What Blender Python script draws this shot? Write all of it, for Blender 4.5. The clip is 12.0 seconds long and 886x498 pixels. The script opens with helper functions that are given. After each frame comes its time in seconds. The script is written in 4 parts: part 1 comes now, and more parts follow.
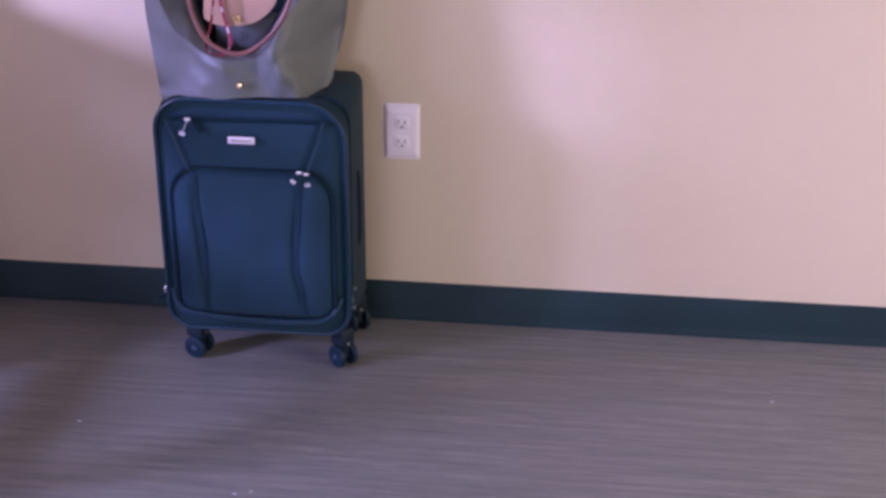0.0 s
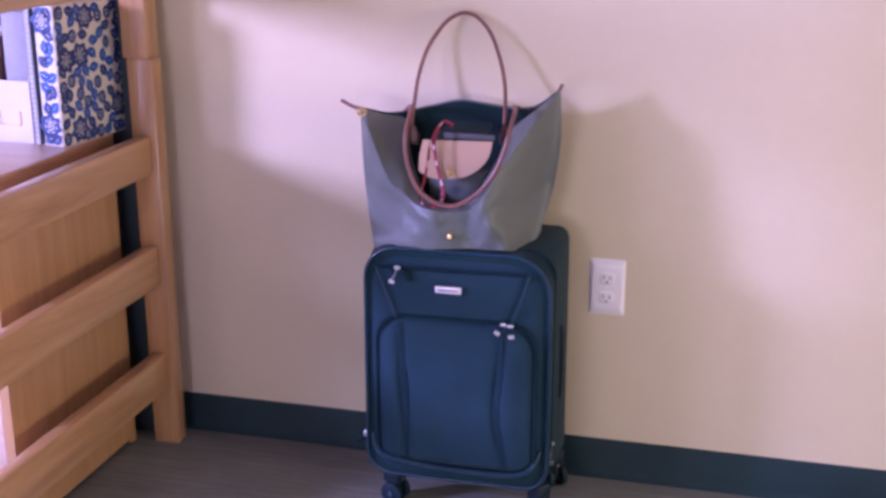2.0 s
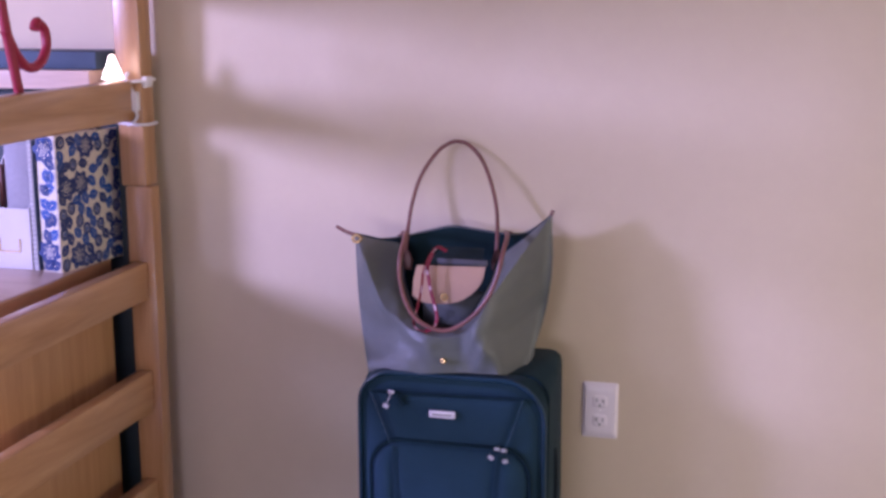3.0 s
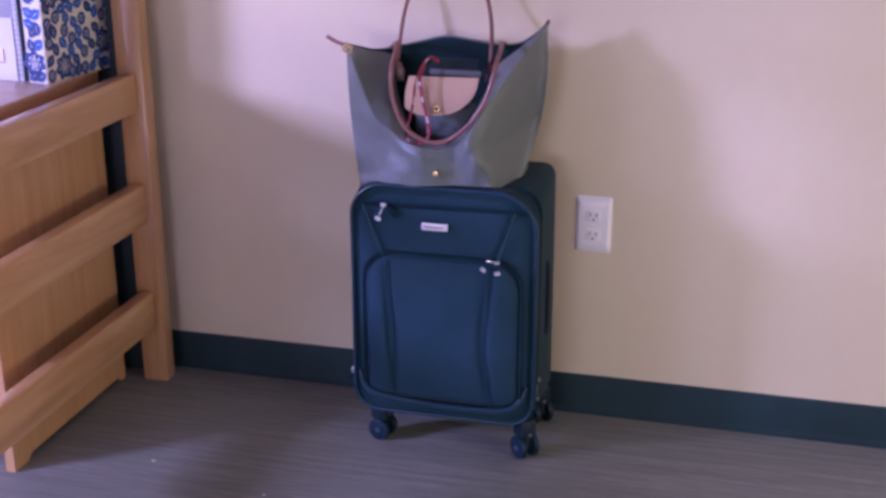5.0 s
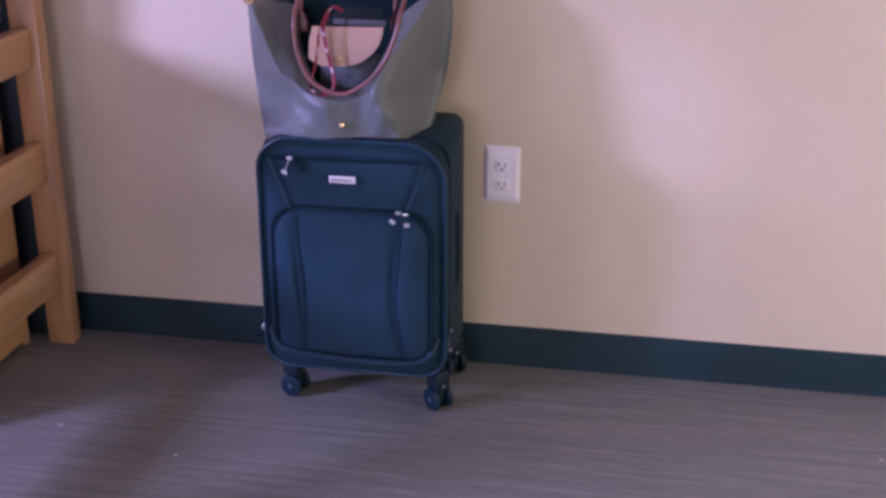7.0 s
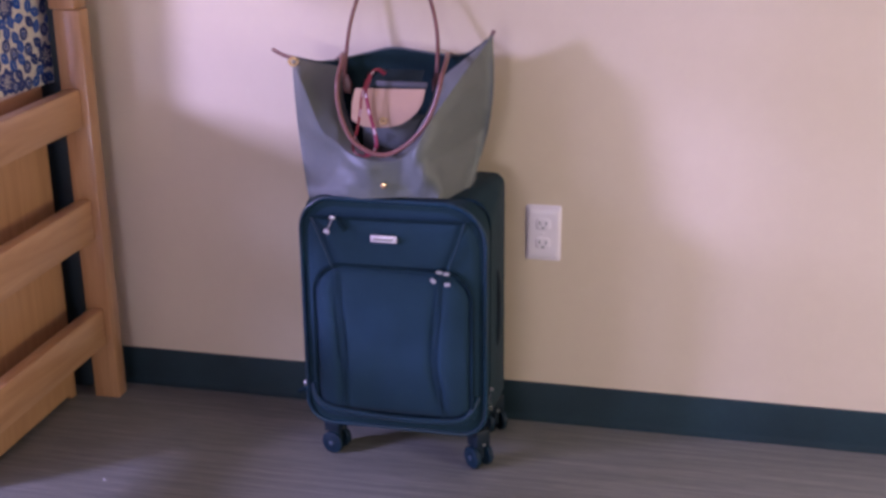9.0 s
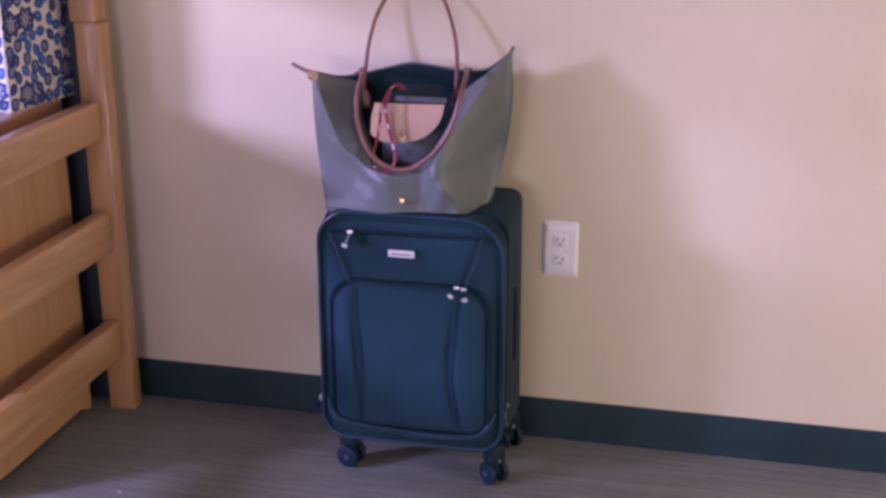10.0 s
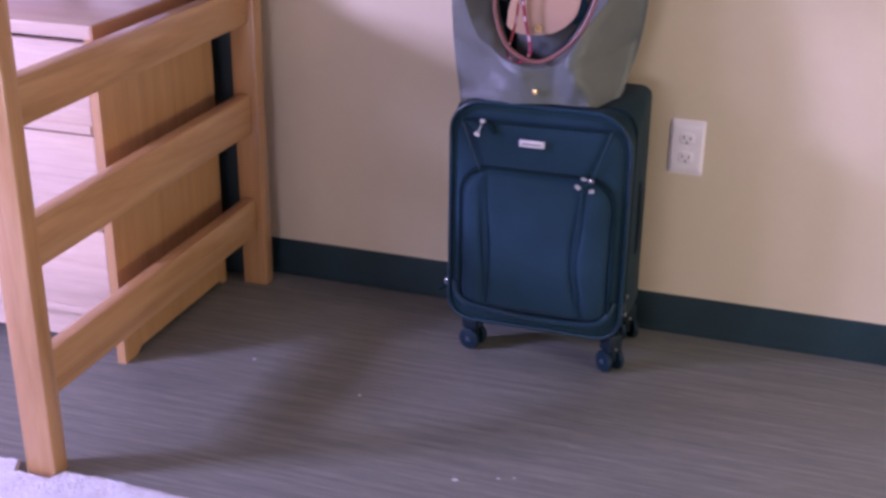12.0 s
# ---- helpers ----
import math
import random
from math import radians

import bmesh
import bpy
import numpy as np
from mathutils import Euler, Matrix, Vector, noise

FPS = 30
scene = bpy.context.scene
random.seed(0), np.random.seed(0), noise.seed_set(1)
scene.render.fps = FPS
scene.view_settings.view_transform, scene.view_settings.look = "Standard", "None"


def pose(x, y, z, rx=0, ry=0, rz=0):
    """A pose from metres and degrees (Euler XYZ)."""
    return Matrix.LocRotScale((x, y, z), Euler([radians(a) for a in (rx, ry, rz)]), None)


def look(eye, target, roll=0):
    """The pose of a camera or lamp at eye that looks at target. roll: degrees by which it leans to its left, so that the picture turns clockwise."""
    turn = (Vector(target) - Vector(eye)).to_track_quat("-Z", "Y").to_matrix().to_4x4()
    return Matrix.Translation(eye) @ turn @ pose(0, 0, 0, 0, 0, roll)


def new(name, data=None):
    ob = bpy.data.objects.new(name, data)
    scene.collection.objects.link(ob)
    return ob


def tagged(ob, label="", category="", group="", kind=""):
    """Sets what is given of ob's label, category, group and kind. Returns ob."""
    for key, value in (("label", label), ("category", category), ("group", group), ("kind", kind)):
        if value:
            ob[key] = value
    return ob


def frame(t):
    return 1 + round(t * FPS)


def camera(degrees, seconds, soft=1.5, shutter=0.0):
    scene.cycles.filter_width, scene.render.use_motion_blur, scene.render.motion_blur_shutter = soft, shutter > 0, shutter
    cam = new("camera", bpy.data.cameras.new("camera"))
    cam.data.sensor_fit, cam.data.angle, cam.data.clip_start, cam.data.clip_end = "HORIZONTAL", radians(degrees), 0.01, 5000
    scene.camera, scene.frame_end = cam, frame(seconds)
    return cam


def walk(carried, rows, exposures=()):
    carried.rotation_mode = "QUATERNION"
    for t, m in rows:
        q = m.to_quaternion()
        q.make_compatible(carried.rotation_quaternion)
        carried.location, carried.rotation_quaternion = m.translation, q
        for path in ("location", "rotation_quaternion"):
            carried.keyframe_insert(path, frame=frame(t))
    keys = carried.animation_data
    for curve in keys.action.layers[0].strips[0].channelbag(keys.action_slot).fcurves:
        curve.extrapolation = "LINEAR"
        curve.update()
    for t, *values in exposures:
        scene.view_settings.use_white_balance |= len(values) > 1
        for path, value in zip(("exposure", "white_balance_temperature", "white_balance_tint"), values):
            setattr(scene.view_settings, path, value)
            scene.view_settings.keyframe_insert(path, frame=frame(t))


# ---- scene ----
cam = camera(40.0, 12.0, soft=3.2)
PATH = [
    (0, (0.288, -2.263, 1.169), (0.124, -0.442, 0.358), 0.9),
    (0.5, (0.268, -2.27, 1.148), (-0.154, -0.469, 0.389), -0.7),
    (1, (0.237, -2.276, 1.147), (-0.326, -0.503, 0.411), -0.6),
    (1.5, (0.246, -2.273, 1.149), (-0.293, -0.476, 0.456), -0.4),
    (2, (0.265, -2.261, 1.18), (-0.223, -0.413, 0.592), 0.0),
    (2.5, (0.279, -2.269, 1.223), (-0.201, -0.367, 0.831), 0.4),
    (3, (0.268, -2.285, 1.198), (-0.219, -0.387, 0.798), -0.1),
    (3.5, (0.261, -2.271, 1.172), (-0.228, -0.44, 0.532), -0.3),
    (3.7, (0.257, -2.269, 1.175), (-0.242, -0.435, 0.552), -0.4),
    (5.3, (0.28, -2.264, 1.168), (-0.173, -0.439, 0.485), 0.3),
    (5.5, (0.28, -2.265, 1.17), (-0.145, -0.433, 0.489), 0.2),
    (6, (0.296, -2.265, 1.163), (-0.019, -0.42, 0.458), 0.7),
    (6.5, (0.318, -2.262, 1.168), (0.063, -0.426, 0.418), 0.6),
    (7, (0.286, -2.252, 1.151), (-0.042, -0.422, 0.413), 0.2),
    (7.2, (0.272, -2.253, 1.155), (-0.131, -0.432, 0.434), 0.0),
    (8.8, (0.293, -2.254, 1.176), (-0.105, -0.411, 0.51), -0.1),
    (9, (0.297, -2.252, 1.182), (-0.111, -0.412, 0.511), -0.4),
    (9.5, (0.287, -2.258, 1.187), (-0.105, -0.417, 0.511), -0.3),
    (10, (0.284, -2.255, 1.183), (-0.142, -0.411, 0.535), 0.0),
    (10.5, (0.276, -2.262, 1.193), (-0.038, -0.378, 0.601), 0.2),
    (11, (0.265, -2.288, 1.198), (-0.069, -0.411, 0.596), 0.7),
    (11.5, (0.236, -2.32, 1.177), (-0.27, -0.521, 0.464), 0.0),
    (12, (0.259, -2.35, 1.176), (-0.312, -0.603, 0.386), 0.7),
]
EXPOSURES = [
    (0.0, -0.08, 5120, 28), (0.5, -0.05, 5120, 28), (1.0, 0.05, 5050, 25), (1.5, 0.11, 5100, 25), (2.0, 0.07, 5150, 26),
    (2.5, -0.13, 5380, 26), (3.0, -0.35, 5190, 23), (3.5, -0.53, 5040, 22), (3.7, -0.51, 5040, 22), (5.3, -0.13, 4980, 25),
    (5.5, -0.10, 5070, 27), (6.5, -0.08, 5070, 27), (7.0, -0.23, 5080, 25), (8.8, -0.15, 5270, 22), (9.5, -0.10, 5270, 22),
    (10.5, -0.17, 5420, 22), (11.0, -0.31, 5440, 19), (11.5, -0.30, 5340, 19), (12.0, -0.18, 5340, 19),
]
walk(cam, [(t, look(eye, target, roll)) for t, eye, target, roll in PATH], EXPOSURES)

# ---- light ----
world = bpy.data.worlds.new("sky")
scene.world = world
world.use_nodes = True
wn = world.node_tree
sky = wn.nodes.new("ShaderNodeTexSky")
sky.sky_type = "NISHITA"
sky.sun_disc = False
sky.sun_elevation, sky.sun_rotation = radians(38), radians(200)
wn.links.new(sky.outputs["Color"], wn.nodes["Background"].inputs["Color"])
wn.nodes["Background"].inputs["Strength"].default_value = 0.12

WIN_Y0, WIN_Y1, WIN_Z0, WIN_Z1, WEST = -2.60, -1.92, 1.05, 1.75, -3.4
day = bpy.data.lights.new("window_daylight", "AREA")
day.shape, day.size, day.size_y, day.energy = "RECTANGLE", WIN_Y1 - WIN_Y0 - 0.1, WIN_Z1 - WIN_Z0 - 0.1, 250
day.color = (0.69, 0.565, 1.0)
lamp = new("window_daylight", day)
lamp.matrix_world = look((WEST - 0.06, (WIN_Y0 + WIN_Y1) / 2, (WIN_Z0 + WIN_Z1) / 2), (0, (WIN_Y0 + WIN_Y1) / 2, 1.3))
# broad fill lamp added beside the main window; this second window is made up
WFILL_Y0, WFILL_Y1, WFILL_Z0, WFILL_Z1 = -4.1, -3.0, 0.9, 1.9
broad = bpy.data.lights.new("west_fill", "AREA")
broad.shape, broad.size, broad.size_y, broad.energy = "RECTANGLE", WFILL_Y1 - WFILL_Y0 - 0.1, WFILL_Z1 - WFILL_Z0 - 0.1, 55
broad.color = (0.76, 0.66, 1.0)
lamp = new("west_fill", broad)
lamp.matrix_world = look((WEST - 0.06, (WFILL_Y0 + WFILL_Y1) / 2, (WFILL_Z0 + WFILL_Z1) / 2), (0, (WFILL_Y0 + WFILL_Y1) / 2 + 1.6, 1.0))
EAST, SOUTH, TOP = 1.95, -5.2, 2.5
# added fill lamp for the left wall; its low south window is invented
SFILL_X0, SFILL_X1, SFILL_Z0, SFILL_Z1 = -1.4, 0.0, 0.12, 0.72
glow = bpy.data.lights.new("south_fill", "AREA")
glow.shape, glow.size, glow.size_y, glow.energy = "RECTANGLE", SFILL_X1 - SFILL_X0 - 0.1, SFILL_Z1 - SFILL_Z0 - 0.1, 45
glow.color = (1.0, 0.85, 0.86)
lamp = new("south_fill", glow)
lamp.matrix_world = look(((SFILL_X0 + SFILL_X1) / 2, SOUTH - 0.06, (SFILL_Z0 + SFILL_Z1) / 2), ((SFILL_X0 + SFILL_X1) / 2, 0, (SFILL_Z0 + SFILL_Z1) / 2))

# warm fill from the right, inferred from shadows; its window is invented
EFILL_Y0, EFILL_Y1, EFILL_Z0, EFILL_Z1 = -1.65, -0.75, 0.40, 1.00
side_light = bpy.data.lights.new("east_fill", "AREA")
side_light.shape, side_light.size, side_light.size_y, side_light.energy = "RECTANGLE", EFILL_Y1 - EFILL_Y0 - 0.1, EFILL_Z1 - EFILL_Z0 - 0.1, 24
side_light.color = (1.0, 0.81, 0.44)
lamp = new("east_fill", side_light)
lamp.matrix_world = look((EAST + 0.06, (EFILL_Y0 + EFILL_Y1) / 2, (EFILL_Z0 + EFILL_Z1) / 2), (0, (EFILL_Y0 + EFILL_Y1) / 2, (EFILL_Z0 + EFILL_Z1) / 2))


# ---- materials ----
def shader(name, rough=0.6, metal=0.0, spec=0.5):
    m = bpy.data.materials.new(name)
    m.use_nodes = True
    b = m.node_tree.nodes["Principled BSDF"]
    b.inputs["Roughness"].default_value, b.inputs["Metallic"].default_value = rough, metal
    b.inputs["Specular IOR Level"].default_value = spec
    return m, m.node_tree, b


def coords(nt, scale, kind="Object"):
    tc, mp = nt.nodes.new("ShaderNodeTexCoord"), nt.nodes.new("ShaderNodeMapping")
    mp.inputs["Scale"].default_value = scale
    nt.links.new(tc.outputs[kind], mp.inputs["Vector"])
    return mp.outputs["Vector"]


def noise_tex(nt, vec, scale, detail=4.0, rough=0.55, distort=0.0):
    n = nt.nodes.new("ShaderNodeTexNoise")
    n.inputs["Scale"].default_value, n.inputs["Detail"].default_value = scale, detail
    n.inputs["Roughness"].default_value, n.inputs["Distortion"].default_value = rough, distort
    nt.links.new(vec, n.inputs["Vector"])
    return n.outputs["Fac"]


def ramp(nt, fac, stops):
    r = nt.nodes.new("ShaderNodeValToRGB")
    el = r.color_ramp.elements
    for i, (p, c) in enumerate(stops):
        e = el[i] if i < 2 else el.new(p)
        e.position, e.color = p, (*c, 1)
    nt.links.new(fac, r.inputs["Fac"])
    return r.outputs["Color"]


def mix(nt, a, b, fac=0.5, mode="MIX"):
    n = nt.nodes.new("ShaderNodeMix")
    n.data_type, n.blend_type = "RGBA", mode
    for sock, v in ((n.inputs[0], fac), (n.inputs[6], a), (n.inputs[7], b)):
        if isinstance(v, (int, float)):
            sock.default_value = v
        elif isinstance(v, tuple):
            sock.default_value = (*v, 1)
        else:
            nt.links.new(v, sock)
    return n.outputs[2]


def bump(nt, b, height, strength=0.2, dist=0.001):
    n = nt.nodes.new("ShaderNodeBump")
    n.inputs["Strength"].default_value, n.inputs["Distance"].default_value = strength, dist
    nt.links.new(height, n.inputs["Height"])
    nt.links.new(n.outputs["Normal"], b.inputs["Normal"])


def plain(name, colour, rough=0.5, metal=0.0, vary=0.12, scale=60, bumps=0.1, spec=0.5):
    m, nt, b = shader(name, rough, metal, spec)
    v = coords(nt, (1, 1, 1))
    lo, hi = tuple(c * (1 - vary) for c in colour), tuple(min(1, c * (1 + vary)) for c in colour)
    broad = ramp(nt, noise_tex(nt, v, scale * 0.12, 3), ((0.3, lo), (0.7, hi)))
    fine = ramp(nt, noise_tex(nt, v, scale * 4, 3), ((0.3, (1 - vary / 2,) * 3), (0.7, (1, 1, 1))))
    nt.links.new(mix(nt, broad, fine, 1.0, "MULTIPLY"), b.inputs["Base Color"])
    if bumps:
        bump(nt, b, noise_tex(nt, v, scale * 6, 2), bumps, 0.0006)
    return m


def wood(name, along, dark, light, rough=0.29):
    """Varnished wood with its grain along one axis (0, 1, 2)."""
    m, nt, b = shader(name, rough)
    stretch = [1.0, 1.0, 1.0]
    stretch[along] = 0.06
    oi = nt.nodes.new("ShaderNodeObjectInfo")
    tc, mp = nt.nodes.new("ShaderNodeTexCoord"), nt.nodes.new("ShaderNodeMapping")
    add = nt.nodes.new("ShaderNodeVectorMath")
    add.operation = "MULTIPLY_ADD"
    add.inputs[1].default_value = (1, 1, 1)
    mul = nt.nodes.new("ShaderNodeMath")
    mul.operation, mul.inputs[1].default_value = "MULTIPLY", 7.3
    nt.links.new(oi.outputs["Random"], mul.inputs[0])
    nt.links.new(tc.outputs["Object"], add.inputs[0])
    nt.links.new(mul.outputs[0], add.inputs[2])
    nt.links.new(add.outputs[0], mp.inputs["Vector"])
    mp.inputs["Scale"].default_value = stretch
    v = mp.outputs["Vector"]
    figure = noise_tex(nt, v, 13, 4, 0.55, 3.4)
    fine = noise_tex(nt, v, 260, 3, 0.6)
    mid = tuple((a + c) / 2 for a, c in zip(dark, light))
    knot = nt.nodes.new("ShaderNodeTexVoronoi")
    knot.inputs["Scale"].default_value = 3.2
    nt.links.new(v, knot.inputs["Vector"])
    spot = ramp(nt, knot.outputs["Distance"], ((0.0, (0.62, 0.55, 0.50)), (0.10, (0.86, 0.82, 0.78)), (0.22, (1, 1, 1))))
    col = mix(nt, ramp(nt, figure, ((0.28, dark), (0.5, mid), (0.72, light))), spot, 0.7, "MULTIPLY")
    streak = ramp(nt, fine, ((0.35, (0.92, 0.895, 0.87)), (0.65, (1, 1, 1))))
    tone = ramp(nt, oi.outputs["Random"], ((0.0, (0.92, 0.91, 0.9)), (1.0, (1.0, 1.0, 1.0))))
    nt.links.new(mix(nt, mix(nt, col, streak, 1.0, "MULTIPLY"), tone, 1.0, "MULTIPLY"), b.inputs["Base Color"])
    b.inputs["Coat Weight"].default_value, b.inputs["Coat Roughness"].default_value = 0.45, 0.2
    bump(nt, b, fine, 0.12, 0.0005)
    return m


def cloth(name, a, c, weave=900, rough=0.85, sheen=0.2, spec=0.3):
    """Woven cloth: fine crossing threads over a broad unevenness."""
    m, nt, b = shader(name, rough, 0, spec)
    v = coords(nt, (1, 1, 1))
    threads = noise_tex(nt, v, weave, 2, 0.6)
    col = ramp(nt, noise_tex(nt, v, 9, 4), ((0.3, a), (0.7, c)))
    fine = ramp(nt, threads, ((0.3, (0.72, 0.72, 0.72)), (0.7, (1.15, 1.15, 1.15))))
    nt.links.new(mix(nt, col, fine, 1.0, "MULTIPLY"), b.inputs["Base Color"])
    b.inputs["Sheen Weight"].default_value = sheen
    bump(nt, b, threads, 0.25, 0.0006)
    return m


M_WOOD_Y = wood("bed_wood_y", 1, (0.385, 0.205, 0.074), (0.58, 0.350, 0.160))
M_WOOD_Z = wood("bed_wood_z", 2, (0.385, 0.205, 0.074), (0.58, 0.350, 0.160))
# M_PINE_Z is the side wood; fronts and top have window light in their colour
M_PINE_LIT = wood("dresser_wood_lit_x", 0, (0.66, 0.50, 0.39), (0.78, 0.62, 0.50), 0.36)
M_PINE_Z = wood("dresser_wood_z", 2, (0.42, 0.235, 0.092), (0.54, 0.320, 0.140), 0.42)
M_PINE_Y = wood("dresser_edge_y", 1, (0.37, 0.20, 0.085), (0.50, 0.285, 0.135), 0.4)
M_BASE = plain("rubber_baseboard", (0.012, 0.031, 0.035), 0.6, 0, 0.25, 40, 0.15, 0.25)
M_PLATE = plain("outlet_plastic", (0.82, 0.76, 0.75), 0.3, 0, 0.03, 60, 0)
M_SLOT = plain("outlet_slot", (0.27, 0.26, 0.24), 0.6, 0, 0.1, 60, 0)
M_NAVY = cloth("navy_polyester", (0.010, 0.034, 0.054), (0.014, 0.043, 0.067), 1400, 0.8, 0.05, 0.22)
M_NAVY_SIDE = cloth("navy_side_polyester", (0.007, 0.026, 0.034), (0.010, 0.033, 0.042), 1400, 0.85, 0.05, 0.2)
M_PIPE = plain("navy_piping", (0.008, 0.034, 0.056), 0.3, 0, 0.15, 80, 0.1, 0.5)
M_ZIP = plain("zip_tape", (0.005, 0.019, 0.027), 0.8, 0, 0.2, 200, 0.3, 0.15)
M_BADGE = plain("brushed_badge", (0.72, 0.68, 0.70), 0.45, 0.35, 0.06, 120, 0.1)
M_BLACK = plain("black_plastic_and_shade", (0.007, 0.016, 0.024), 0.5, 0, 0.2, 80, 0.1, 0.3)
M_TYRE = plain("caster_rubber", (0.006, 0.021, 0.034), 0.5, 0, 0.2, 80, 0.1, 0.25)
M_HUB = plain("caster_hub", (0.09, 0.12, 0.16), 0.3, 0.3, 0.2, 80, 0.1)
M_CHROME = plain("chrome", (0.66, 0.65, 0.64), 0.28, 1.0, 0.06, 80, 0)
M_GOLD = plain("gold_metal", (0.80, 0.58, 0.26), 0.25, 1.0, 0.06, 80, 0)
M_CANVAS = cloth("taupe_nylon", (0.090, 0.103, 0.090), (0.112, 0.128, 0.111), 1600, 0.5, 0.15, 0.6)
M_LINING = cloth("dark_lining", (0.006, 0.019, 0.019), (0.009, 0.025, 0.025), 1200, 0.85, 0.02, 0.15)
M_LINER_GREY = cloth("grey_lining", (0.05, 0.058, 0.056), (0.075, 0.084, 0.08), 1200, 0.5, 0.1, 0.4)
M_LEATHER = plain("tan_leather", (0.42, 0.265, 0.155), 0.5, 0, 0.12, 90, 0.3)
M_BAR = plain("grey_webbing", (0.07, 0.07, 0.075), 0.7, 0, 0.15, 200, 0.3)
M_STRAP = plain("brown_leather", (0.19, 0.080, 0.062), 0.42, 0, 0.18, 120, 0.25)
M_RED = plain("red_ribbon", (0.20, 0.010, 0.035), 0.5, 0, 0.2, 200, 0.2)
M_MARK = plain("pale_woven_mark", (0.55, 0.42, 0.44), 0.5, 0, 0.1, 200, 0.1)
M_HOOK = plain("red_plastic", (0.30, 0.013, 0.035), 0.5, 0, 0.1, 60, 0.05)
M_WHITE = plain("white_card", (0.62, 0.60, 0.60), 0.6, 0, 0.04, 60, 0.05)
M_PAPER = plain("paper", (0.56, 0.55, 0.55), 0.85, 0, 0.08, 300, 0.2)
M_FOLDER = plain("grey_folder", (0.34, 0.33, 0.36), 0.6, 0, 0.2, 40, 0.1)
M_CORD = plain("white_cord", (0.78, 0.76, 0.74), 0.5, 0, 0.06, 90, 0.1)
M_SLATE = plain("slate_blue_cover", (0.045, 0.075, 0.12), 0.6, 0, 0.15, 60, 0.2)
M_PURPLE = plain("plum_cover", (0.10, 0.035, 0.085), 0.5, 0, 0.15, 60, 0.15)
M_PINK = plain("pink_cover", (0.45, 0.10, 0.28), 0.5, 0, 0.15, 60, 0.15)
M_TEAL = plain("dark_green_cover", (0.03, 0.07, 0.075), 0.5, 0, 0.15, 60, 0.15)
M_BOARD = plain("black_portfolio", (0.012, 0.030, 0.034), 0.6, 0, 0.25, 40, 0.2)
M_COIL = plain("wire_coil", (0.35, 0.35, 0.38), 0.3, 0.9, 0.1, 80, 0)
M_FRAME = plain("window_frame_paint", (0.75, 0.74, 0.72), 0.4, 0, 0.05, 30, 0.1)


def wall_paint():
    m, nt, b = shader("wall_paint", 0.75, 0, 0.3)
    v = coords(nt, (1, 1, 1))
    broad = ramp(nt, noise_tex(nt, v, 1.6, 4), ((0.3, (0.62, 0.53, 0.355)), (0.7, (0.655, 0.56, 0.38))))
    scuff = ramp(nt, noise_tex(nt, v, 23, 5, 0.65), ((0.42, (0.985, 0.983, 0.98)), (0.6, (1, 1, 1))))
    nt.links.new(mix(nt, broad, scuff, 1.0, "MULTIPLY"), b.inputs["Base Color"])
    bump(nt, b, noise_tex(nt, v, 210, 3), 0.18, 0.0008)
    return m


def floor_vinyl():
    m, nt, b = shader("floor_vinyl", 0.5, 0, 0.25)
    oi = nt.nodes.new("ShaderNodeObjectInfo")
    tc, add, mul, place = (nt.nodes.new("ShaderNode" + k) for k in ("TexCoord", "VectorMath", "Math", "VectorMath"))
    add.operation, mul.operation = "MULTIPLY_ADD", "MULTIPLY"
    add.inputs[1].default_value, mul.inputs[1].default_value = (1, 1, 1), 0.012
    nt.links.new(oi.outputs["Random"], mul.inputs[0])
    nt.links.new(oi.outputs["Location"], place.inputs[0])
    nt.links.new(tc.outputs["Object"], place.inputs[1])
    nt.links.new(place.outputs[0], add.inputs[0])
    nt.links.new(mul.outputs[0], add.inputs[2])

    def stretched(s):
        mp = nt.nodes.new("ShaderNodeMapping")
        mp.inputs["Scale"].default_value = s
        nt.links.new(add.outputs[0], mp.inputs["Vector"])
        return mp.outputs["Vector"]

    wide = noise_tex(nt, stretched((2.6, 85, 1)), 1.0, 5, 0.65)
    fine = noise_tex(nt, stretched((14, 380, 1)), 1.0, 4, 0.7)
    col = ramp(nt, wide, ((0.3, (0.152, 0.160, 0.135)), (0.5, (0.210, 0.214, 0.180)), (0.7, (0.275, 0.275, 0.231))))
    lines = ramp(nt, fine, ((0.34, (0.70, 0.71, 0.72)), (0.64, (1.06, 1.05, 1.04))))
    tone = ramp(nt, oi.outputs["Random"], ((0, (0.98, 0.98, 0.98)), (1, (1, 1, 1))))
    nt.links.new(mix(nt, mix(nt, col, lines, 1.0, "MULTIPLY"), tone, 1.0, "MULTIPLY"), b.inputs["Base Color"])
    rr = ramp(nt, wide, ((0.3, (0.46,) * 3), (0.7, (0.6,) * 3)))
    nt.links.new(rr, b.inputs["Roughness"])
    bump(nt, b, fine, 0.25, 0.0008)
    return m


def rug_wool():
    m, nt, b = shader("rug_wool", 0.95, 0, 0.1)
    v = coords(nt, (1, 1, 1))
    col = ramp(nt, noise_tex(nt, v, 30, 5, 0.7), ((0.3, (0.60, 0.58, 0.60)), (0.7, (0.80, 0.78, 0.80))))
    nt.links.new(col, b.inputs["Base Color"])
    bump(nt, b, noise_tex(nt, v, 160, 4), 0.8, 0.004)
    return m


